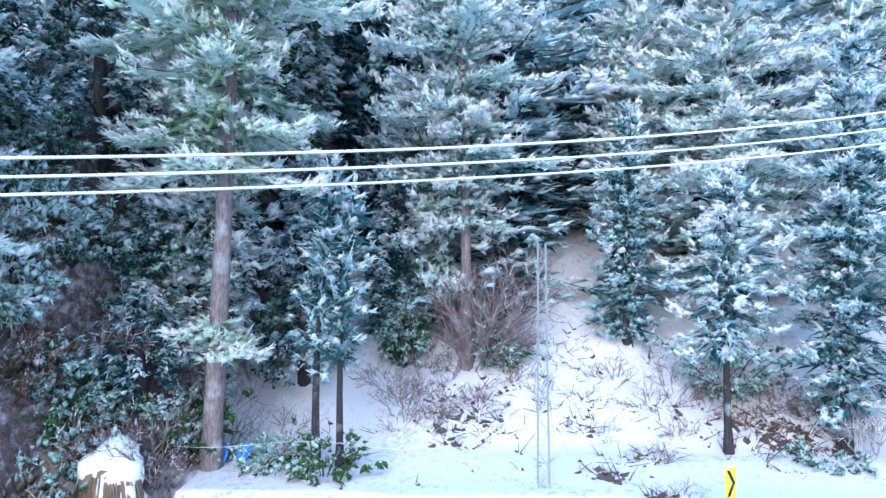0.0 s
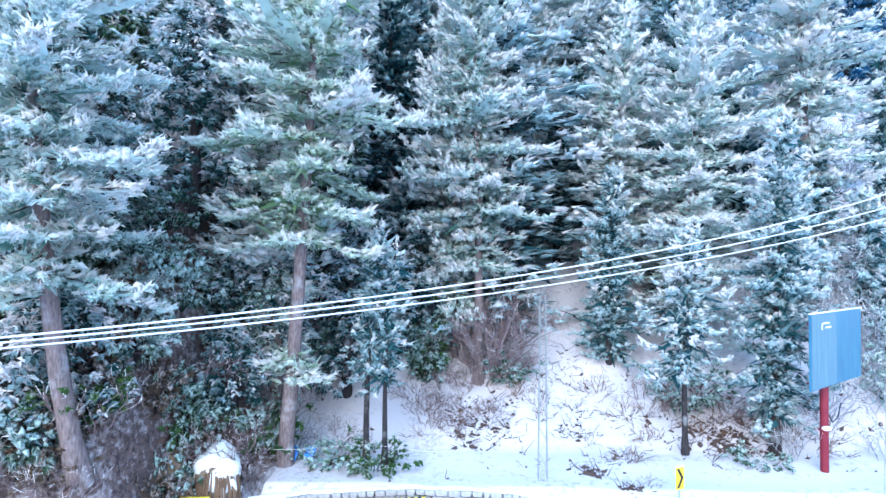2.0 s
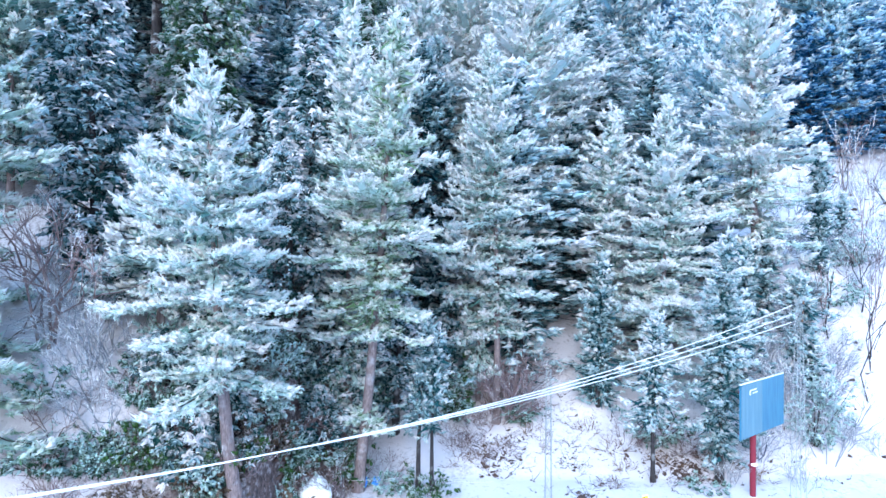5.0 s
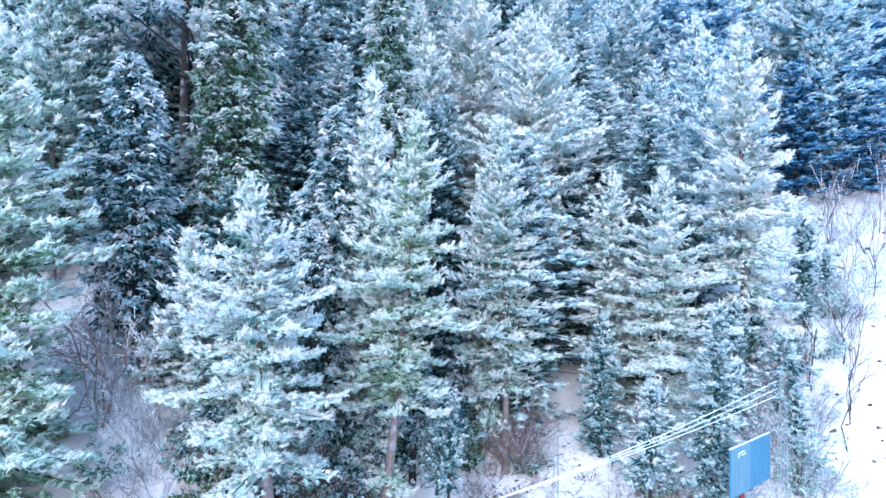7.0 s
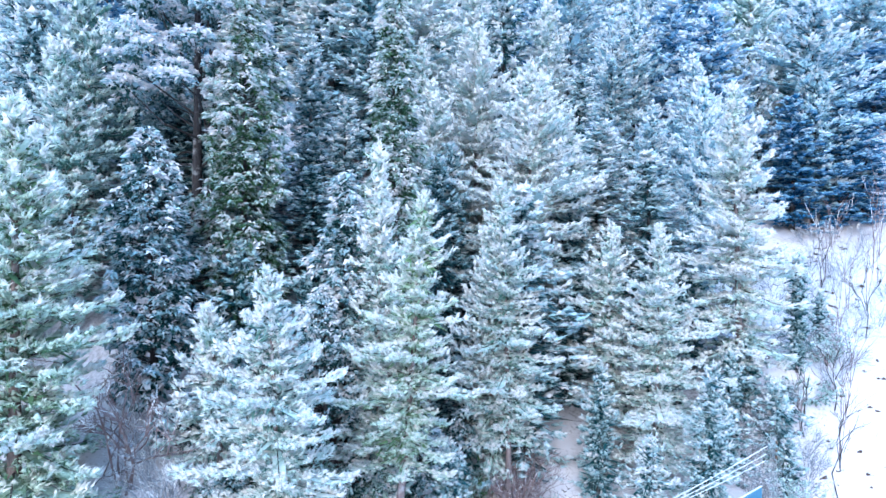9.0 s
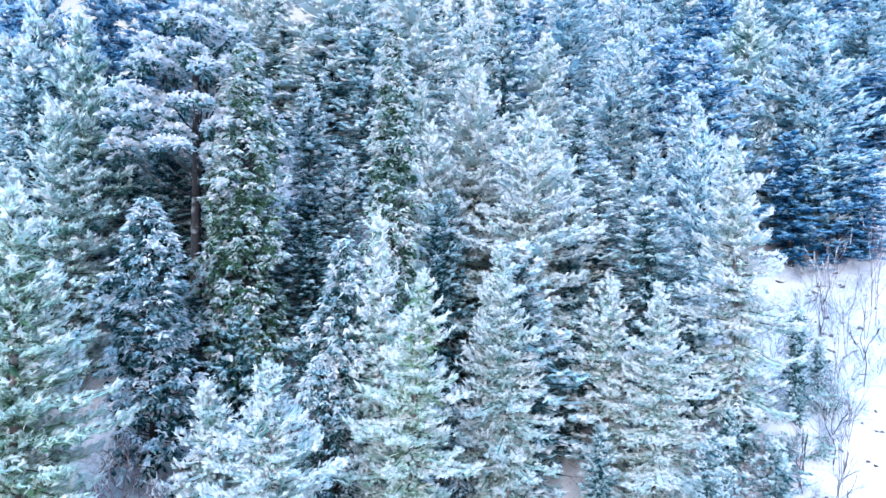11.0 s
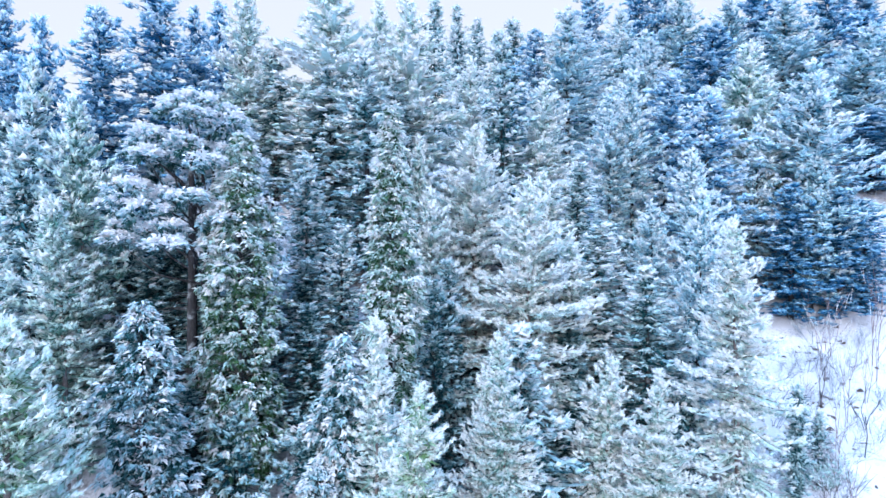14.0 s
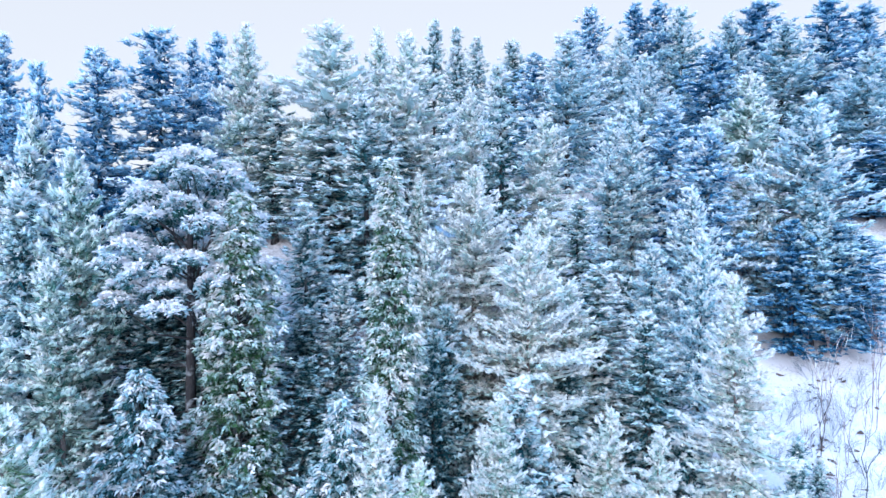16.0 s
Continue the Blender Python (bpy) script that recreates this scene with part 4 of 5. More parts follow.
tree("pine", 8.1, 47.0, 34.8, 4.9, snow=0.18)
tree("pine", -1.3, 31.0, 24.6, 3.0, snow=0.12)
tree("spruce", 1.7, 33.0, 27.7, 4.7, snow=-0.02)
tree("pine", 6.5, 55.0, 43.0, 4.5, snow=0.02)
tree("spruce", 11.0, 57.0, 44.0, 3.5, snow=-0.25)
tree("spruce", -4.5, 42.5, 33.0, 3.2, snow=-0.35)
tree("spruce", 2.5, 48.0, 33.0, 3.4, snow=-0.35)
tree("pine", -8.5, 53.0, 47.0, 3.5, snow=-0.10)
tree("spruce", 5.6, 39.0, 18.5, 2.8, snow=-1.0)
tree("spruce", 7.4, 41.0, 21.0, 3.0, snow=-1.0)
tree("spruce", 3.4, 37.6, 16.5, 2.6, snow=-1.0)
tree("spruce", -38.5, 30.5, 44.0, 3.4, snow=-0.22)
tree("pine", -38.0, 25.0, 37.5, 3.6, snow=-0.45)
tree("spruce", -41.5, 36.0, 48.0, 3.4, snow=-0.22)
tree("spruce", -36.5, 20.5, 30.0, 3.0, snow=-0.25)
tree("cedar", -50.0, 44.0, 54.0, 4.0, snow=-0.10)
tree("spruce", -46.0, 38.0, 47.0, 3.6, snow=-0.20)


# trees of the slopes beyond, low enough to stay behind the ones above
rng = np.random.default_rng(7)
spots = [(o.location.x, o.location.y) for o in scene.objects if o.parent is None and o.type == "EMPTY"]
for i in range(900):
    x, y = rng.uniform(-95, 120), rng.uniform(40, 165)
    if min((x - p) ** 2 + (y - q) ** 2 for p, q in spots) < 30 or (x > 24 and y < 66):
        continue
    if len(spots) > 100:
        break
    top = height(x, y) + rng.uniform(11, 16)
    if (top - 39.6) / (y + 15.4) > (0.20 if x < 12 else 0.24 + 0.001 * x):
        continue
    spots.append((x, y))
    pick = rng.random()
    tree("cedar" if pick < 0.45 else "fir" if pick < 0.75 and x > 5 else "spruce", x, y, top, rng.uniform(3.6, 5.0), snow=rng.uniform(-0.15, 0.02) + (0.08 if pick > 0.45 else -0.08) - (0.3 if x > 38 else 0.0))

# filler spruces without rime: the hollow's shade is put into dark needles
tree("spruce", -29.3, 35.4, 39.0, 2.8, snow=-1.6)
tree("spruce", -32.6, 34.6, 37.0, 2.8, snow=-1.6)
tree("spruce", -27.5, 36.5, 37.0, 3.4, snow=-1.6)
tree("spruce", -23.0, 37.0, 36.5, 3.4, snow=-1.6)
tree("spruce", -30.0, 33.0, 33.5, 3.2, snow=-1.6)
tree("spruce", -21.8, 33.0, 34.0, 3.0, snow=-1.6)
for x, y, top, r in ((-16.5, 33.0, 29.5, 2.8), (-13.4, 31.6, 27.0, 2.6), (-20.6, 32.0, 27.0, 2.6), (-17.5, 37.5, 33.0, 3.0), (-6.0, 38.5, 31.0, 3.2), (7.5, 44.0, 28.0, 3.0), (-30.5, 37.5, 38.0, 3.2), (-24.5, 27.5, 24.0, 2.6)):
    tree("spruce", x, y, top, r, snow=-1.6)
# young trees added between the trunks, low in rime to put the gaps' shade in
count = 0
for i in range(900):
    x, y = rng.uniform(-40, 21), rng.uniform(20, 64)
    d = y - float(toe(x))
    if d < 7 or (abs(x - 4.5) < 4.5 and d < 13) or (x > 13 and d < 8) or min((x - p) ** 2 + (y - q) ** 2 for p, q in spots) < 4.5:
        continue
    spots.append((x, y))
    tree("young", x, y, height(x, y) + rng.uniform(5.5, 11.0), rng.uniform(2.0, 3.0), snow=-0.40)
    count += 1
    if count > 26:
        break

# ---- undergrowth ----
def shrub(seed, x, y, tall, spread, stems, label, **more):
    ob = twiggy(seed, tall, spread, stems, label, **more)
    ob.location = (x, y, height(x, y) - 0.1)


def bush(seed, x, y, tall, reach, label, mat=None, snowy=0.4):
    ob = leafy_bush(seed, tall, reach, label, mat or LEAVES_GREEN, snowy)
    ob.location = (x, y, height(x, y) - 0.15)


shrub(301, -23.7, 18.0, 8.8, 3.0, 5, "tall leafless tree with a tangled rimed crown on the snow bank", name="bare_shrub", forks=5, thick=0.10, rime_amount=0.35)
shrub(302, 0.7, 30.8, 5.2, 3.8, 26, "purple-brown leafless thicket at the head of the snow gully", forks=4, thick=0.05, rime_amount=0.10)
shrub(303, -2.6, 27.6, 2.0, 2.6, 9, "low brown leafless shrub on the snow slope", thick=0.025, rime_amount=0.15)
shrub(304, -0.4, 28.4, 1.2, 2.2, 8, "low brown leafless shrub in the snow", thick=0.02, rime_amount=0.1)
shrub(305, -10.2, 22.0, 2.6, 3.2, 12, "tangled brown undergrowth beside the rock outcrop", forks=4, thick=0.025)
shrub(306, -13.4, 19.6, 2.4, 3.2, 12, "tangled brown undergrowth on the earth bank", forks=4, thick=0.025)
shrub(307, -15.8, 18.0, 2.6, 3.0, 12, "brown brambles dusted with rime on the earth bank", forks=4, thick=0.025)
shrub(308, 14.0, 25.2, 2.4, 2.0, 10, "pale rimed leafless bush beside the billboard post", thick=0.02, rime_amount=0.6, material=RIMED_TWIGS)
shrub(309, 18.2, 25.0, 3.0, 2.6, 12, "pale rimed leafless bush at the foot of the slope", thick=0.022, rime_amount=0.6, material=RIMED_TWIGS)
shrub(310, 21.5, 28.0, 7.0, 4.0, 7, "leafless sapling thicket white with rime beside the lattice pole", forks=4, thick=0.05, rime_amount=0.6, material=RIMED_TWIGS)
shrub(311, -7.0, 25.6, 2.2, 2.6, 10, "brown leafless undergrowth behind the leaning pine", thick=0.022)
shrub(312, 8.6, 28.4, 2.6, 2.4, 9, "rimed leafless bush at the edge of the trees", thick=0.022, rime_amount=0.5)
brng = np.random.default_rng(11)
for i in range(50):
    x = brng.uniform(-22.5, -8.6)
    y = float(toe(x)) + brng.uniform(-0.9, 4.5)
    if (x + 10.7) ** 2 + (y - 21.0) ** 2 < 2.0:
        continue
    s = brng.uniform(0.75, 1.35)
    plant(("bramble", i % 4), lambda i=i: twiggy(360 + i, 2.0, 2.8, 12, "tangled brown brambles dusted with rime on the earth bank", forks=3, thick=0.024, rime_amount=0.3), None, (x, y, height(x, y) - 0.1), (s, s * brng.uniform(0.8, 1.2)), 2.1 * i)
for i, (x, y, tall, reach) in enumerate(((-12.2, 20.2, 0.9, 1.3), (-13.8, 18.8, 1.2, 1.5), (-15.6, 17.2, 1.2, 1.5), (-9.2, 24.0, 0.9, 1.1), (-17.6, 15.8, 1.3, 1.6), (-12.0, 21.8, 1.0, 1.2))):
    bush(380 + i, x, y, tall, reach, "olive-brown bramble bush dusted with snow on the earth bank", LEAVES_OLIVE, 0.3)
MIX = ((LEAVES, 0.60, "snowy evergreen bush on the earth bank"), (LEAVES_OLIVE, 0.24, "olive-brown bramble bush on the earth bank"), (LEAVES, 0.36, "dark evergreen bush dusted with snow on the bank"), (LEAVES_GREEN, 0.2, "green bush dusted with snow on the bank"))
for i in range(46):
    x = brng.uniform(-19.0, -9.4)
    y = float(toe(x)) + brng.uniform(0.2, 8.5)
    k = (0, 1, 2, 0, 1, 2, 3)[i % 7] if y - float(toe(x)) < 3.5 else (0, 2)[i % 2]
    s = brng.uniform(0.75, 1.3)
    plant(("bank_bush", k), lambda k=k: leafy_bush(600 + k, 1.5, 1.3, MIX[k][2], MIX[k][0], MIX[k][1]), None, (x, y, height(x, y) - 0.2), (s, s * brng.uniform(0.8, 1.2)), 1.3 * i)
for i in range(26):
    y = brng.uniform(19.2, 26.5)
    x = -12.35 + 0.16 * max(0.0, y - 21.5) + brng.uniform(-0.7, 0.5)
    k = (0, 2, 2, 0, 1)[i % 5]
    s = brng.uniform(0.7, 1.15)
    plant(("bank_bush", k), None, None, (x, y, height(x, y) - 0.3), (s, s * brng.uniform(0.9, 1.4)), 1.7 * i)
for i, (x, y, k) in enumerate(((-19.6, 15.7, 2), (-20.7, 15.2, 2), (-18.6, 16.2, 0), (-21.8, 14.8, 2), (-22.6, 16.4, 2))):
    plant(("bank_bush", k), None, None, (x, y, height(x, y) - 0.2), (1.25, 1.1), 1.1 * i)
bush(398, -2.7, 30.6, 3.0, 1.0, "bright green laurel bush below the pines", LEAVES_GREEN, 0.2)
bush(391, -12.2, 20.9, 1.7, 1.1, "dark green bush on the earth bank", LEAVES_GREEN, 0.1)
bush(392, -12.9, 20.4, 1.5, 1.2, "olive bramble bush on the earth bank", LEAVES_OLIVE, 0.1)
bush(393, -11.9, 23.0, 1.4, 1.3, "dark evergreen bush in the pines' shade", LEAVES, 0.3)
bush(394, -13.4, 22.6, 1.8, 1.5, "dark evergreen bush in the pines' shade", LEAVES, 0.2)
bush(395, -9.6, 27.6, 2.2, 1.6, "dark evergreen bush in the pines' shade", LEAVES, 0.3)
bush(396, -15.6, 20.6, 2.0, 1.7, "dark evergreen bush in the pines' shade", LEAVES, 0.2)
bush(397, -18.9, 16.4, 1.6, 1.8, "snowy evergreen bush on the steep bank", LEAVES, 0.45)
bush(321, -4.6, 23.2, 1.3, 1.6, "low evergreen bush round two thin trunks above the wall", LEAVES_GREEN, 0.3)
bush(322, -6.9, 24.0, 1.0, 1.4, "snow-dusted low evergreen bush above the wall", LEAVES, 0.5)
bush(323, -13.6, 17.4, 1.8, 1.5, "bright green bush on the earth bank", LEAVES_GREEN, 0.1)
bush(324, -2.8, 30.2, 3.8, 1.3, "dark green laurel bush below the pines", LEAVES, 0.4)
bush(325, 1.6, 30.0, 1.6, 1.2, "dark evergreen bush at the thicket's foot", LEAVES, 0.35)
bush(326, -10.6, 25.2, 3.0, 2.2, "dark evergreen bush under the oak", LEAVES, 0.4)
bush(327, -16.6, 19.6, 3.0, 2.4, "snowy evergreen bush on the steep bank", LEAVES, 0.55)
bush(328, 12.4, 24.9, 0.7, 1.4, "low dark bush round the foot of the spruce", LEAVES, 0.35)
bush(329, 10.6, 28.6, 2.4, 2.0, "snow-dusted evergreen bush at the forest edge", LEAVES, 0.5)
bush(330, 21.0, 28.6, 4.5, 1.9, "pale snow-covered bushy young tree on the bank", LEAVES, 0.7)
bush(331, -17.8, 16.6, 2.2, 1.8, "olive bush on the earth bank", LEAVES_GREEN, 0.25)
bush(332, 26.0, 35.2, 2.2, 2.2, "snowy bush on the open slope", LEAVES, 0.6)
bush(333, 29.4, 38.6, 2.6, 1.8, "snowy bush on the open slope", LEAVES, 0.6)
for i, (x, y, tall) in enumerate(((28.2, 34.0, 9.0), (36.0, 45.5, 10.0), (39.5, 48.0, 8.5), (43.5, 53.0, 11.0), (41.0, 56.5, 9.0), (47.0, 58.0, 12.0), (33.0, 42.0, 7.0), (36.5, 50.0, 9.0))):
    shrub(340 + i, x, y, tall, 0.9, 2, "thin leafless sapling on the open snow slope", name="bare_sapling", thick=0.045, rime_amount=0.3, forks=2)

for i, (x, y, tall) in enumerate(((30.0, 36.0, 6.0), (31.5, 40.0, 8.0), (38.0, 52.0, 9.0), (42.0, 50.0, 9.0), (45.5, 55.0, 10.0), (49.0, 60.0, 10.0), (34.5, 47.5, 8.0), (40.0, 59.0, 8.0), (27.0, 32.5, 8.0), (24.5, 33.5, 7.0), (31.0, 45.0, 6.0), (44.0, 60.0, 9.0))):
    shrub(420 + i, x, y, tall, 1.0, 2, "thin leafless sapling on the open snow slope", name="bare_sapling", thick=0.045, rime_amount=0.3, forks=2)
for i, (x, y, tall, spread) in enumerate(((22.5, 30.5, 3.0, 2.6), (24.0, 31.5, 3.4, 2.8), (27.5, 35.5, 3.0, 2.6), (23.0, 28.8, 2.6, 2.4), (20.0, 30.0, 4.0, 2.6), (31.5, 38.5, 2.4, 2.4), (16.8, 27.4, 3.0, 2.4))):
    shrub(440 + i, x, y, tall, spread, 14, "pale rimed leafless shrub on the snowy bank", forks=4, thick=0.03, rime_amount=0.55, material=RIMED_TWIGS)
for i, (x, y, top, r) in enumerate(((21.5, 31.5, 12.0, 1.8), (30.5, 41.0, 18.5, 1.2), (23.5, 34.0, 11.5, 1.6))):
    tree("young", x, y, top, r, 0.2, "young snow-laden spruce on the open bank")

for i, (x, y, s) in enumerate(((-2.5, 26.6, 0.5), (-1.2, 27.2, 0.45), (0.6, 28.2, 0.5), (3.2, 27.8, 0.35), (5.2, 26.2, 0.4), (6.7, 24.8, 0.4), (8.0, 26.6, 0.5), (10.6, 27.0, 0.6), (13.6, 27.2, 0.55), (14.6, 26.8, 0.5), (2.0, 29.4, 0.6), (6.4, 29.6, 0.7), (-0.6, 26.0, 0.35), (7.4, 28.0, 0.6), (15.6, 26.2, 0.6), (6.8, 22.4, 0.35))):
    plant(("bracken", i % 2), lambda i=i: twiggy(460 + i, 2.0, 3.4, 14, "low dead bracken and twigs sticking out of the snow", forks=3, thick=0.03, rime_amount=0.12, material=BROWN_STEMS), None, (x, y, height(x, y) - 0.08), (1.2 * s, s), 1.7 * i)

for i, (x, y, tall, lean) in enumerate(((25.9, 30.9, 9.0, 0.6), (35.0, 41.6, 10.5, 0.8), (28.0, 34.8, 6.0, 0.5), (24.6, 33.2, 6.5, 0.6), (32.8, 44.9, 8.0, 0.6))):
    shrub(480 + i, x, y, tall, lean, 1, "bare young tree with a dark trunk on the snow slope", name="bare_tree", forks=4, thick=0.07, material=BARK_DARK, rime_amount=0.5)
for i, (x, y, s) in enumerate(((24.4, 39.6, 1.5), (26.0, 37.8, 1.6), (30.4, 40.2, 1.3), (33.0, 41.0, 1.5), (29.2, 36.6, 1.2), (24.0, 31.8, 1.3), (22.4, 37.6, 1.6), (31.2, 42.6, 1.2), (38.0, 44.0, 1.5), (27.6, 40.6, 1.4), (36.4, 47.6, 1.3), (22.0, 33.0, 1.5), (19.6, 28.4, 1.1), (35.0, 43.6, 1.2), (25.4, 28.6, 1.0))):
    plant(("rimed", i % 3), lambda i=i: twiggy(500 + i, 2.4, 2.6, 11, "pale rimed leafless shrub on the snow slope", forks=4, thick=0.022, rime_amount=0.65, material=RIMED_TWIGS), None, (x, y, height(x, y) - 0.1), (s, s), 1.9 * i)

for i, (x, y, s) in enumerate(((0.9, 31.0, 1.8), (0.2, 30.4, 1.5), (-2.0, 29.6, 0.8), (-0.7, 29.5, 0.8), (0.6, 27.6, 0.6), (-1.3, 26.9, 0.6), (-2.7, 28.0, 0.7), (3.2, 28.7, 0.5), (11.9, 27.9, 0.7), (13.0, 27.1, 0.6), (11.0, 28.8, 0.8), (12.6, 28.4, 0.7), (-1.8, 28.6, 0.6), (0.2, 30.4, 0.9), (2.4, 30.6, 0.9), (-3.4, 29.0, 0.7), (9.6, 28.0, 0.6), (14.4, 28.0, 0.7))):
    plant(("thicket", i % 3), lambda i=i: twiggy(530 + i, 2.0, 3.0, 13, "dense purple-brown dead undergrowth in the snow", forks=4, thick=0.026, rime_amount=0.12), None, (x, y, height(x, y) - 0.08), (1.1 * s, s), 1.7 * i)
for i, (x, y, s) in enumerate(((29.0, 41.5, 1.1), (33.5, 47.0, 1.3), (37.0, 49.5, 1.2), (40.0, 52.0, 1.5), (43.0, 55.0, 1.4), (35.5, 52.0, 1.4), (39.0, 56.5, 1.5), (32.0, 50.5, 1.4), (28.5, 45.5, 1.5), (30.0, 48.0, 1.4), (45.0, 50.0, 1.3), (41.5, 46.5, 1.3), (-20.6, 17.4, 1.6), (-21.6, 18.2, 1.7), (-19.8, 16.6, 1.5), (-22.4, 19.0, 1.7), (-20.4, 18.6, 1.6), (19.1, 32.1, 1.5), (19.3, 33.8, 1.6), (19.0, 30.8, 1.4), (21.3, 33.0, 1.5), (24.0, 32.6, 1.2), (20.2, 31.4, 1.3), (18.2, 31.8, 1.3), (22.6, 34.6, 1.4))):
    plant(("rimed", i % 3), None, None, (x, y, height(x, y) - 0.1), (s, s * 1.2), 1.9 * i + 0.6)
for x, y, up_, r in ((18.4, 33.0, 8.0, 1.9), (20.6, 34.6, 7.0, 1.7), (17.4, 31.2, 6.0, 1.6), (21.8, 30.4, 5.0, 1.4)):
    tree("young", x, y, height(x, y) + up_, r, 0.2, "young snow-laden spruce on the open bank", snow=0.02)

# ---- lattice poles and the snow-laden wires ----
def lattice_pole(x, y, foot, top, wide, narrow, label, footed=True):
    pole = thing("lattice_pole", Matrix.Translation((x, y, foot)), label, "pole")
    tall = top - foot
    half = lambda z: 0.5 * (wide + (narrow - wide) * z / tall)  # noqa: E731
    for sx, sy in ((1, 1), (1, -1), (-1, 1), (-1, -1)):
        path = [(sx * half(z), sy * half(z), z) for z in np.linspace(0, tall, 5)]
        link("corner_leg", *tube_arrays(path, [0.017] * 5, 4), STEEL, pole)
    n = int(tall / (1.15 * wide + 0.1))
    for i in range(n):
        z0, z1 = tall * i / n, tall * (i + 1) / n
        s = 1 if i % 2 else -1
        pieces = []
        for sx, sy in ((1, 1), (-1, -1)):
            pieces.append(tube_arrays([(s * half(z0), sy * half(z0), z0), (-s * half(z1), sy * half(z1), z1)], [0.008] * 2, 4))
            pieces.append(tube_arrays([(sx * half(z0), s * half(z0), z0), (sx * half(z1), -s * half(z1), z1)], [0.008] * 2, 4))
        link("brace", *gather(pieces), STEEL, pole)
    if footed:
        part("footing", block(bmesh.new(), (wide + 0.5, wide + 0.5, 0.5), (0, 0, -0.12), bevel=0.04), CONCRETE, pole, "low concrete footing")
    return pole


small = lattice_pole(2.58, 22.6, height(2.58, 22.6), 6.42, 0.36, 0.24, "slim galvanised steel lattice pole standing in the snow", False)
POLE_X, POLE_Y = 15.95, 21.35
pole_foot = height(POLE_X, POLE_Y)
far = lattice_pole(POLE_X, POLE_Y, pole_foot, 10.85, 0.62, 0.20, "tall tapered steel lattice pole that carries the wires")
# each wire: y = a + b x in plan, z = c + d x + e x x
for a, b, c, d, e in ((12.265, 0.5433, 7.3837, 0.1367, 0.0042), (12.594, 0.5258, 7.2023, 0.1246, 0.0036), (12.894, 0.5088, 7.014, 0.1153, 0.0032)):
    path = [(x, a + b * x, c + d * x + e * x * x) for x in np.linspace(POLE_X, -34.0, 61)]
    x, y, z = path[0]
    part("bracket_arm", block(bmesh.new(), (0.06, POLE_Y - y + 0.06, 0.06), (0, 0.5 * (y - POLE_Y), z - 0.20 - pole_foot), bevel=0.008), STEEL, far)
    bm = bmesh.new()
    for k in range(3):
        bmesh.ops.create_cone(bm, cap_ends=True, segments=10, radius1=0.075 - 0.012 * k, radius2=0.05 - 0.01 * k, depth=0.07, matrix=Matrix.Translation((0, y - POLE_Y, z - 0.15 - pole_foot + 0.06 * k)))
    part("insulator", bm, PORCELAIN, far)
    wire = thing("power_line", Matrix(), "overhead wire thickly coated with white snow", "cable", "three overhead wires")
    link("conductor", *tube_arrays(path, [0.009] * 61, 6), STEEL, wire)
    r = np.random.default_rng(int(100 * c))
    tagged(link("snow_sleeve", *tube_arrays([(x, y, z + 0.014) for x, y, z in path[1:]], 0.014 + 0.005 * r.random(60), 8), SNOW, wire, True), "sleeve of white snow round the wire")
guy = thing("guy_wire", Matrix(), "thin stay wire from the lattice pole into the trees", "cable")
link("strand", *tube_arrays([(2.45, 22.6, 5.1), (1.2, 23.6, 4.1), (-2.5, 26.5, 1.3)], [0.008] * 3, 5), STEEL, guy)
rail_wire = thing("fence_wire", Matrix(), "thin white wire strung low along the trees", "cable")
link("strand", *tube_arrays([(x, 22.9 + 0.25 * math.sin(x), -0.10 + 0.012 * x + 0.06 * math.sin(0.8 * x)) for x in np.linspace(-10.5, -0.5, 24)], [0.006] * 24, 5), WHITE_PAINT, rail_wire)

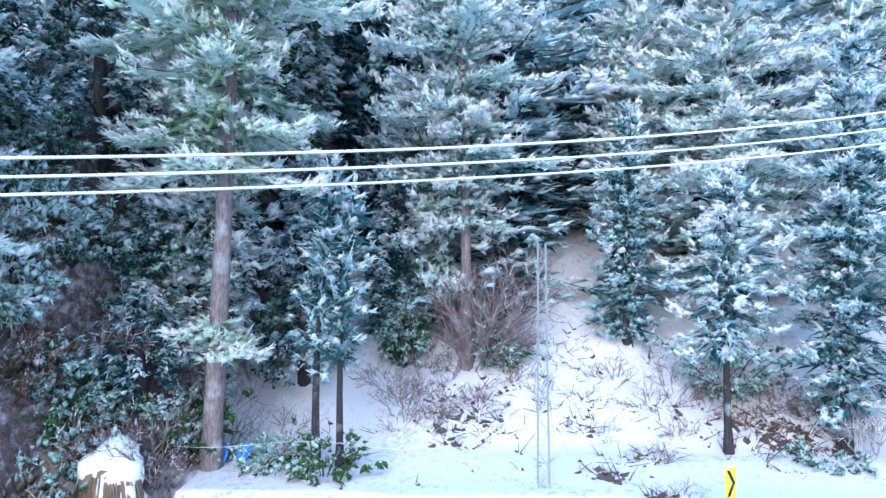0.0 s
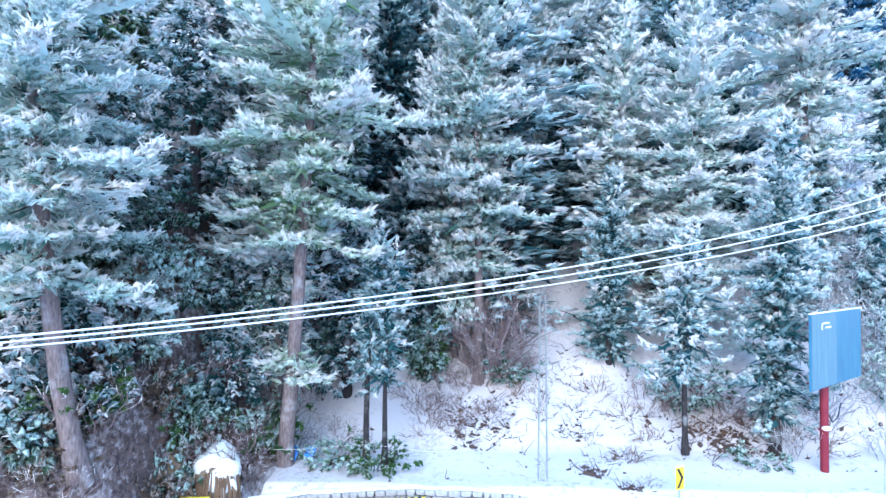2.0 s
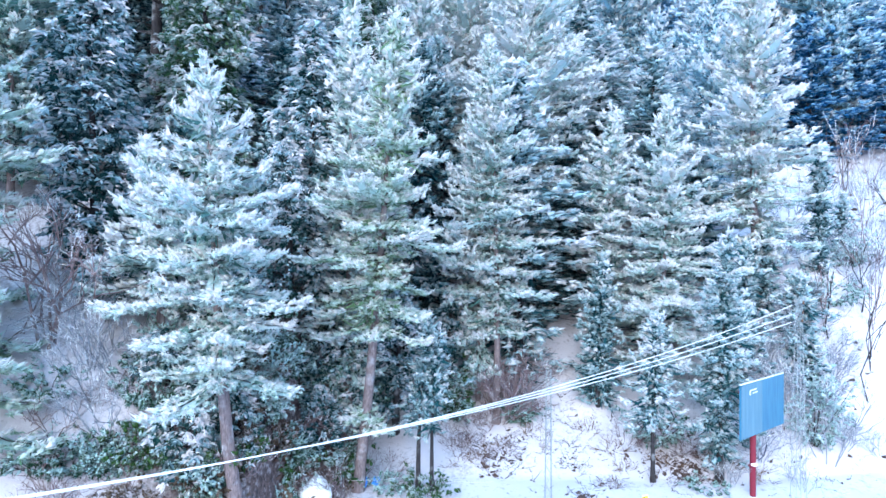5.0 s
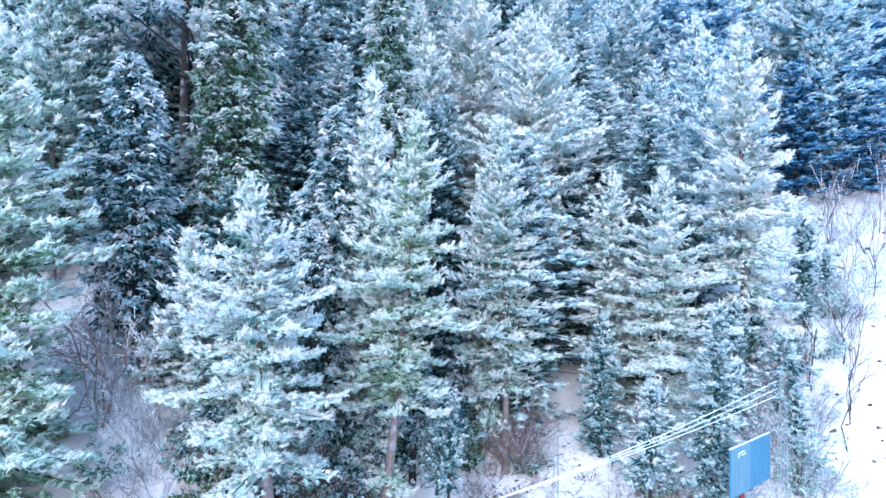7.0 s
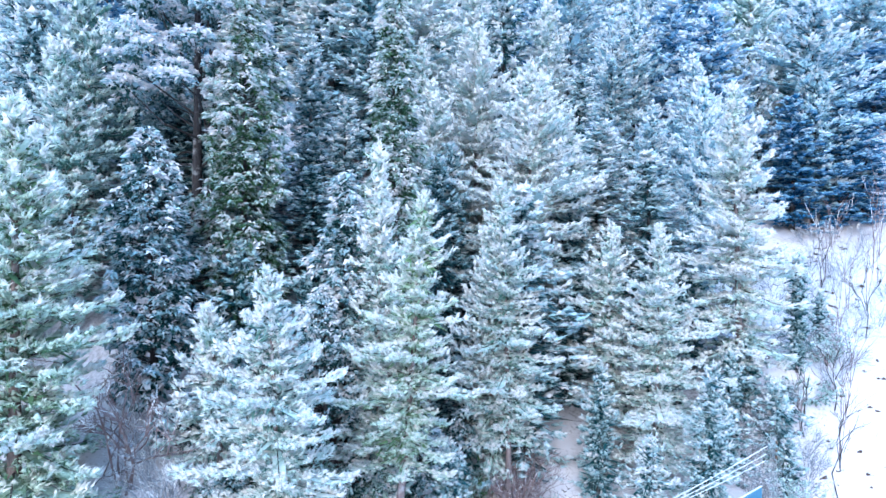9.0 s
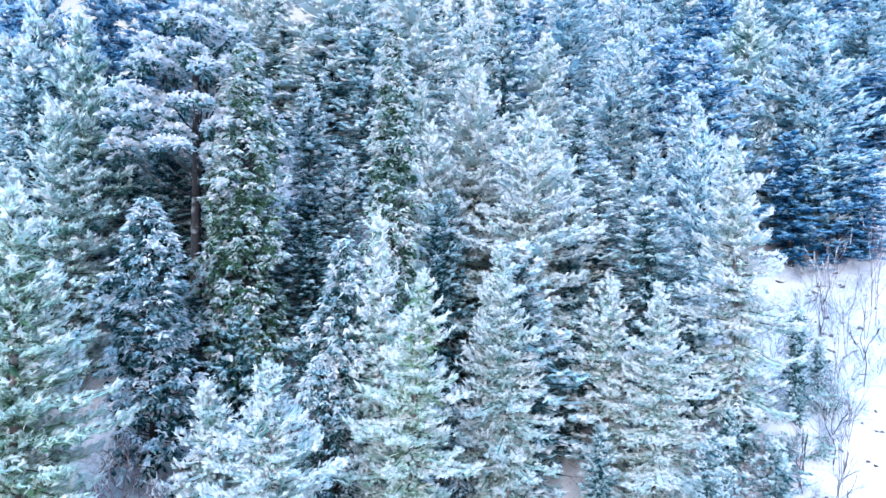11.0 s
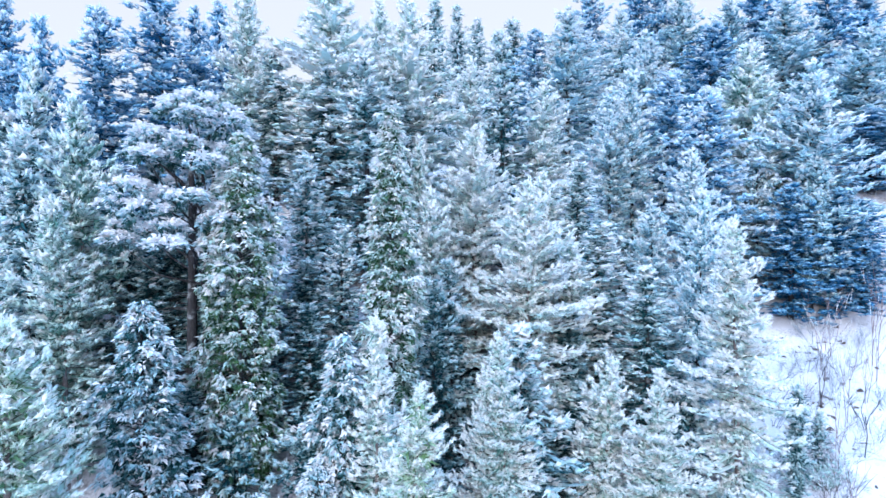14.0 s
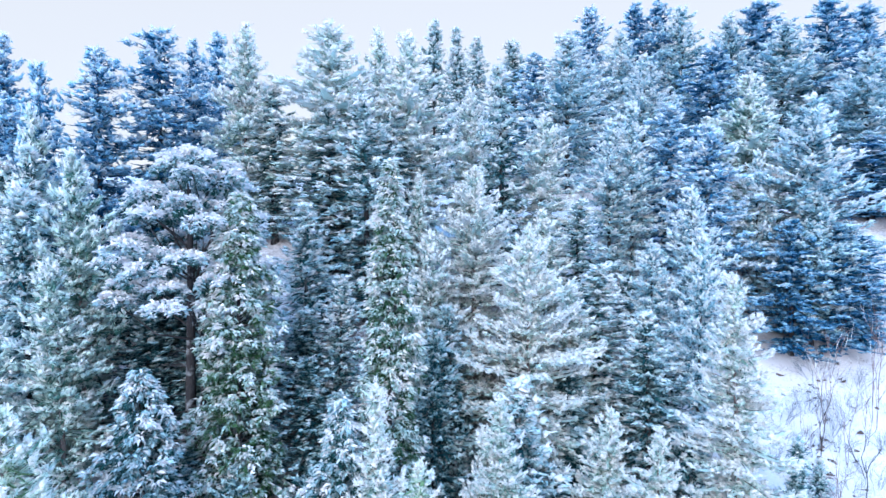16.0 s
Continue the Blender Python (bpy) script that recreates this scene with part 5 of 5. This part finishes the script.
# ---- the billboard ----
def billboard():
    left, right = Vector((13.25, 22.3, 0)), Vector((17.5, 25.9, 0))
    mid = (left + right) / 2
    wide = (right - left).length
    turn = math.atan2(right.y - left.y, right.x - left.x)
    foot = height(14.9, 24.0)
    board = thing("billboard", Matrix.Translation((mid.x, mid.y, foot)) @ Matrix.Rotation(turn, 4, "Z"), "faded blue roadside billboard on a dark red steel post", "billboard")
    low, top = 2.62 - foot, 5.72 - foot
    part("panel", block(bmesh.new(), (wide, 0.10, top - low), (0, 0, (low + top) / 2), bevel=0.012), BLUE_VINYL, board, "faded blue printed panel")
    part("panel", block(bmesh.new(), (wide * 0.46, 0.02, top - low - 0.1), (-wide * 0.265, -0.062, (low + top) / 2), bevel=0.004), PALE_VINYL, board, "paler blue printed half")
    for x0, w, z0, h in ((-wide * 0.24, 0.75, top - 0.42, 0.07), (-wide * 0.20, 0.62, top - 0.60, 0.07), (-wide * 0.315, 0.10, top - 0.56, 0.26)):
        part("logo_bar", block(bmesh.new(), (w, 0.012, h), (x0, -0.078, z0), bevel=0.003), WHITE_PAINT, board, "plain white bar")
    part("seam", block(bmesh.new(), (0.05, 0.012, 0.95), (-0.30, -0.060, low + 0.55), bevel=0.003), BLACK_PAINT, board, "dark slit in the panel")
    bm = block(bmesh.new(), (wide + 0.04, 0.12, 0.05), (0, 0, top + 0.02), bevel=0.015)
    part("snow_cap", bm, SNOW, board, "thin ridge of snow", True)
    for z in (low + 0.3, top - 0.4):
        part("rail", block(bmesh.new(), (wide * 0.96, 0.10, 0.10), (0, 0.11, z), bevel=0.01), RED_PAINT, board)
    px = -0.55
    path = [(px, 0.30, z) for z in np.linspace(-0.6, top - 0.2, 6)]
    link("post", *tube_arrays(path, [0.17] * 6, 14), RED_PAINT, board, True)
    bm = bmesh.new()
    bmesh.ops.create_cone(bm, cap_ends=True, segments=14, radius1=0.24, radius2=0.24, depth=0.05, matrix=Matrix.Translation((px, 0.30, 1.75)))
    part("collar", bm, RED_PAINT, board)
    bm = bmesh.new()
    bmesh.ops.create_icosphere(bm, subdivisions=2, radius=0.2, matrix=Matrix.Translation((px - 0.05, 0.20, 1.85)) @ Matrix.Diagonal((1, 1, 0.6, 1)))
    part("snow_lump", bm, SNOW, board, "lump of snow caught on the collar", True)
    link("cable_loop", *tube_arrays([(px + 0.2, 0.25, 2.5), (px + 0.6, 0.2, 2.0), (px + 1.2, 0.2, 2.1), (px + 1.6, 0.2, 2.7)], [0.03] * 4, 6), BLACK_PAINT, board, True)


billboard()


# ---- road furniture and walls ----
def chevron_sign(x, y, z):
    sign = thing("chevron_sign", Matrix.Translation((x, y, z)) @ Matrix.Rotation(0.5, 4, "Z"), "narrow yellow road sign with one dark chevron", "road sign")
    part("plate", block(bmesh.new(), (0.42, 0.03, 0.86), (0, 0, 0.62), bevel=0.012), YELLOW_PAINT, sign)
    for s in (-1, 1):
        bm = bmesh.new()
        a, b = (-0.12, 0.62 + s * 0.36), (0.10, 0.62)
        vs = [bm.verts.new(p) for p in ((a[0] - 0.05, -0.019, a[1]), (a[0] + 0.07, -0.019, a[1]), (b[0] + 0.07, -0.019, b[1]), (b[0] - 0.05, -0.019, b[1]))]
        bm.faces.new(vs)
        bmesh.ops.solidify(bm, geom=bm.faces[:], thickness=0.004)
        part("chevron_arm", bm, BLACK_PAINT, sign)
    link("post", *tube_arrays([(0, 0.04, -0.6), (0, 0.04, 0.95)], [0.035] * 2, 8), STEEL, sign)
    part("snow_cap", block(bmesh.new(), (0.40, 0.07, 0.06), (0, 0, 1.07), bevel=0.02), SNOW, sign, "", True)


chevron_sign(7.54, 20.75, -0.95 - 0.05)


def rounded_rock(bm, size, seed, at=(0, 0, 0), rough=0.25):
    r = bmesh.ops.create_icosphere(bm, subdivisions=4, radius=1.0)
    for v in r["verts"]:
        k = 1 + rough * noise.noise(v.co * 1.4 + Vector((seed, 0, 0))) + 0.4 * rough * noise.noise(v.co * 4 + Vector((0, seed, 0)))
        v.co = Vector((v.co.x * size[0] * k, v.co.y * size[1] * k, v.co.z * size[2] * k)) + Vector(at)
    return bm


boulder = thing("boulder", Matrix.Translation((-12.6, 20.6, -1.2)), "pinkish brown weathered rock in the earth bank", "rock")
part("rock", rounded_rock(bmesh.new(), (1.1, 0.7, 1.3), 8.0, (0, 0, 0), 0.75), TAN_ROCK, boulder, "", True)
outcrop = thing("rock_outcrop", Matrix.Translation((-10.65, 21.2, -1.75)), "tan rock outcrop streaked with dry grass under a snow cap", "rock")
part("rock", rounded_rock(bmesh.new(), (1.08, 0.9, 1.95), 3.0, (0, 0, 0), 0.22), TAN_ROCK, outcrop, "", True)
bm = rounded_rock(bmesh.new(), (1.08, 0.9, 1.95), 3.0, (0, 0, 0), 0.22)
bm.normal_update()
for v, n in [(v, v.normal.copy()) for v in bm.verts]:
    v.co += n * (0.26 * float(smooth(0.10, 0.6, n.z + 0.30 * noise.noise(v.co * 2.6))) - 0.05)
part("snow_cap", bm, SNOW, outcrop, "uneven cap of white snow", True)
rr = np.random.default_rng(5)
for k in range(60):
    c = rr.uniform(3.4, 6.1)
    x, y = 1.05 * math.cos(c), 0.92 * math.sin(c)
    link("grass_stem", *tube_arrays([(x * 0.8, y * 0.8, 1.3), (x * 1.04, y * 1.06, 0.5), (x * 1.06 + rr.normal(0, 0.05), y * 1.07, -0.9)], (0.02, 0.03, 0.008), 4), BROWN_STEMS, outcrop)

for i, (x, y, w, turn) in enumerate(((-12.0, 19.1, 1.45, 0.45), (-10.95, 20.0, 1.15, 0.1))):
    b = thing("barrier_board", Matrix.Translation((x, y, -3.15)) @ Matrix.Rotation(turn, 4, "Z"), "plain yellow roadside barrier board with rounded corners", "barrier", "yellow boards by the road")
    part("board", block(bmesh.new(), (w, 0.12, 1.25), (0, 0, 1.32), bevel=0.055), YELLOW_PAINT, b)
    for s in (-0.35, 0.35):
        part("leg", block(bmesh.new(), (0.08, 0.08, 1.2), (s * w, 0.09, 0.55), bevel=0.01), STEEL, b)

rail = thing("chevron_rail", Matrix(), "roadside rail striped with yellow and black chevrons", "guard rail")
RAIL = [(-9.1, 20.45, -2.0), (-6.3, 20.75, -1.72), (-2.2, 20.85, -1.48)]
pts = np.array([[np.interp(s, (0, 0.42, 1), [p[k] for p in RAIL]) for k in range(3)] for s in np.linspace(0, 1, 53)])
for i in range(52):
    bm = bmesh.new()
    a, b = Vector(pts[i]), Vector(pts[i + 1])
    d = (b - a).normalized() * 0.09
    pro = [(a, 0.0), (a + d, 0.15), (a, 0.30), (b, 0.30), (b + d, 0.15), (b, 0.0)]
    front = [bm.verts.new((p.x, p.y, p.z - 0.18 + h)) for p, h in pro]
    backs = [bm.verts.new((p.x, p.y + 0.06, p.z - 0.18 + h)) for p, h in pro]
    for k in range(6):
        bm.faces.new((front[k], front[(k + 1) % 6], backs[(k + 1) % 6], backs[k]))
    for q in ((0, 1, 4, 5), (1, 2, 3, 4)):
        bm.faces.new([front[k] for k in q])
        bm.faces.new([backs[k] for k in reversed(q)])
    part("chevron", bm, YELLOW_PAINT if i % 2 else BLACK_PAINT, rail)
for i in range(0, 53, 8):
    x, y, z = pts[i]
    part("post", block(bmesh.new(), (0.12, 0.12, 1.6), (x, y + 0.13, z - 0.9), bevel=0.01), STEEL, rail)

for i, (x, y, s) in enumerate(((-8.35, 23.75, 0.30), (-7.55, 23.85, 0.24))):
    bm = bmesh.new()
    bmesh.ops.create_grid(bm, x_segments=8, y_segments=8, size=s)
    for v in bm.verts:
        v.co.z += 0.35 * s * noise.noise(v.co * 6 + Vector((i, 0, 0)))
    bmesh.ops.solidify(bm, geom=bm.faces[:], thickness=0.01)
    sheet = part("plastic_sheet", bm, BLUE_CLOTH, None, "crumpled bright blue plastic scrap beside a pine trunk", True)
    sheet.matrix_world = pose(x, y, height(x, y) + 0.45, 65, 10, -20)
    tagged(sheet, category="plastic sheet", group="blue scraps at the pine's foot")

# ---- litter, twigs and stones that break the snow ----
def debris(seed, x, y, spread, n, label, big=1.0):
    rng = np.random.default_rng(seed)
    pieces = []
    for i in range(n):
        px, py = x + rng.normal(0, spread), y + rng.normal(0, spread * 0.7)
        s = big * rng.uniform(0.05, 0.24)
        k = rng.integers(5, 8)
        z = height(px, py)
        ring = [(px + s * rng.uniform(0.6, 1.4) * math.cos(6.283 * j / k), py + 0.7 * s * rng.uniform(0.6, 1.4) * math.sin(6.283 * j / k), z - 0.12) for j in range(k)]
        pieces.append((ring + [(px + rng.normal(0, 0.6 * s), py + rng.normal(0, 0.4 * s), z + s * rng.uniform(0.15, 0.5))], [(j, (j + 1) % k, k) for j in range(k)]))
        for q in range(rng.integers(0, 4)):
            d = rng.normal(size=3) * (0.35, 0.35, 0.15) + (0, 0, 0.15)
            pieces.append(tube_arrays([(px, py, z - 0.1), np.array((px, py, z)) + d], (0.022, 0.008), 3))
    tagged(link("forest_litter", *gather(pieces), LITTER), label, "litter", kind="stuff")


debris(401, 13.0, 27.5, 1.6, 90, "dark stones and dead twigs poking out of the snow")
debris(402, 4.6, 26.8, 0.5, 26, "dark twigs poking out of the snow in the gully")
debris(403, 0.5, 27.4, 1.2, 40, "brown stems and stones in the snow")
debris(404, -6.2, 25.4, 1.5, 60, "dark leaves and stones in thin snow")
debris(405, 6.4, 24.6, 0.5, 24, "dark twigs in the snow beside the path")
debris(406, 8.8, 27.4, 1.3, 60, "dark stones and twigs in the snow")
debris(407, 18.0, 27.6, 2.2, 80, "dark stones and twigs on the snowy bank")
debris(408, 36.0, 46.5, 3.5, 40, "dark stumps and stones on the open snow slope", 2.6)
debris(409, -14.5, 18.6, 2.0, 120, "brown earth clods and dead leaves on the bank")
debris(411, -12.2, 20.4, 0.8, 150, "brown earth clods and dead leaves on the steep bank", 1.5)
debris(412, -11.2, 22.2, 0.8, 100, "brown earth clods and dead leaves on the steep bank", 1.3)
debris(413, -0.6, 28.0, 1.6, 70, "brown dead leaves scattered in the snow", 1.1)
debris(414, 11.6, 26.2, 1.8, 60, "small dark twigs and stones in the snow", 0.9)
debris(415, 4.8, 31.0, 1.3, 60, "dark twigs and stones poking out of the snow in the gully", 0.9)
debris(416, 5.0, 28.0, 1.0, 50, "small dark twigs in the snow of the gully", 0.7)
debris(417, 29.0, 38.0, 4.0, 60, "dark stones and stubble on the open snow slope", 1.4)
debris(418, 25.0, 31.5, 2.2, 50, "dark stones and stubble on the open snow slope", 1.2)
debris(419, 40.0, 54.0, 4.0, 40, "dark stumps and stones on the open snow slope", 2.2)
debris(420, 11.7, 26.7, 0.8, 110, "dark stones in the snow beside the spruces", 1.4)
debris(421, 12.4, 25.9, 0.6, 60, "dark stones in the snow below the spruces", 1.2)
debris(422, 4.9, 23.3, 0.35, 26, "dark grass tufts in the trodden snow", 1.5)
debris(423, 6.0, 21.9, 0.30, 20, "dark grass tufts at the wall's edge", 1.4)
debris(424, -0.2, 26.8, 0.9, 50, "brown dead leaves and stems in the snow", 1.4)
debris(410, 3.0, 24.0, 3.0, 26, "small brown stems in the snow above the wall")

# ---- the stone walls by the road ----
def stone_wall(name, line, label, seed, courses=5):
    rng = np.random.default_rng(seed)
    wall = thing(name, Matrix(), label, "wall", kind="structure")
    shapes = []
    for s in range(8):
        bm = bmesh.new()
        bmesh.ops.create_cube(bm, size=1.0)
        bmesh.ops.bevel(bm, geom=bm.edges[:], offset=0.12, segments=1, affect="EDGES")
        for v in bm.verts:
            v.co += Vector(rng.normal(0, 0.035, 3))
        me = bpy.data.meshes.new("stone")
        bm.to_mesh(me)
        bm.free()
        me.materials.append(STONE)
        shapes.append(me)
    caps = []
    length = [0.0]
    for p, q in zip(line, line[1:]):
        length.append(length[-1] + (Vector(q) - Vector(p)).length)
    spot = lambda s: Vector([np.interp(s, length, [p[k] for p in line]) for k in range(3)])  # noqa: E731
    for c in range(courses):
        s = rng.uniform(0, 0.2)
        while s < length[-1] - 0.1:
            w = rng.uniform(0.26, 0.52)
            p, q = spot(s), spot(s + w)
            mid = (p + q) / 2
            st = new("stone", shapes[rng.integers(8)])
            st.parent = wall
            st.matrix_basis = Matrix.Translation((mid.x, mid.y + rng.normal(0, 0.02), mid.z - 0.14 - 0.26 * c)) @ Matrix.Rotation(math.atan2(q.y - p.y, q.x - p.x), 4, "Z") @ Matrix.Diagonal((w - 0.03, 0.4, 0.23 + rng.uniform(-0.03, 0.02), 1))
            s += w
    path = [tuple(spot(s) + Vector((0, 0.06, -0.01 + 0.025 * math.sin(3.1 * s)))) for s in np.linspace(0, length[-1], 40)]
    bm = bmesh.new()
    v, f = tube_arrays(path, [0.17 + 0.03 * math.sin(5 * i) for i in range(40)], 8)
    v = [(x, y, path[i // 8][2] + 0.45 * (z - path[i // 8][2])) for i, (x, y, z) in enumerate(v)]
    tagged(link("snow_cap", v, f, SNOW, wall, True), "ridge of white snow on the wall")


stone_wall("wall_road", [(-9.25, 20.95, -1.66), (-7.0, 21.25, -1.46), (-3.1, 21.4, -1.20), (0.2, 21.4, -1.24), (4.1, 21.2, -1.55)], "grey dry-stone retaining wall capped with snow", 61)
stone_wall("wall_road", [(6.1, 21.2, -1.30), (8.4, 20.9, -1.30), (11.0, 20.3, -1.38)], "low grey dry-stone wall half buried in snow", 62, 4)
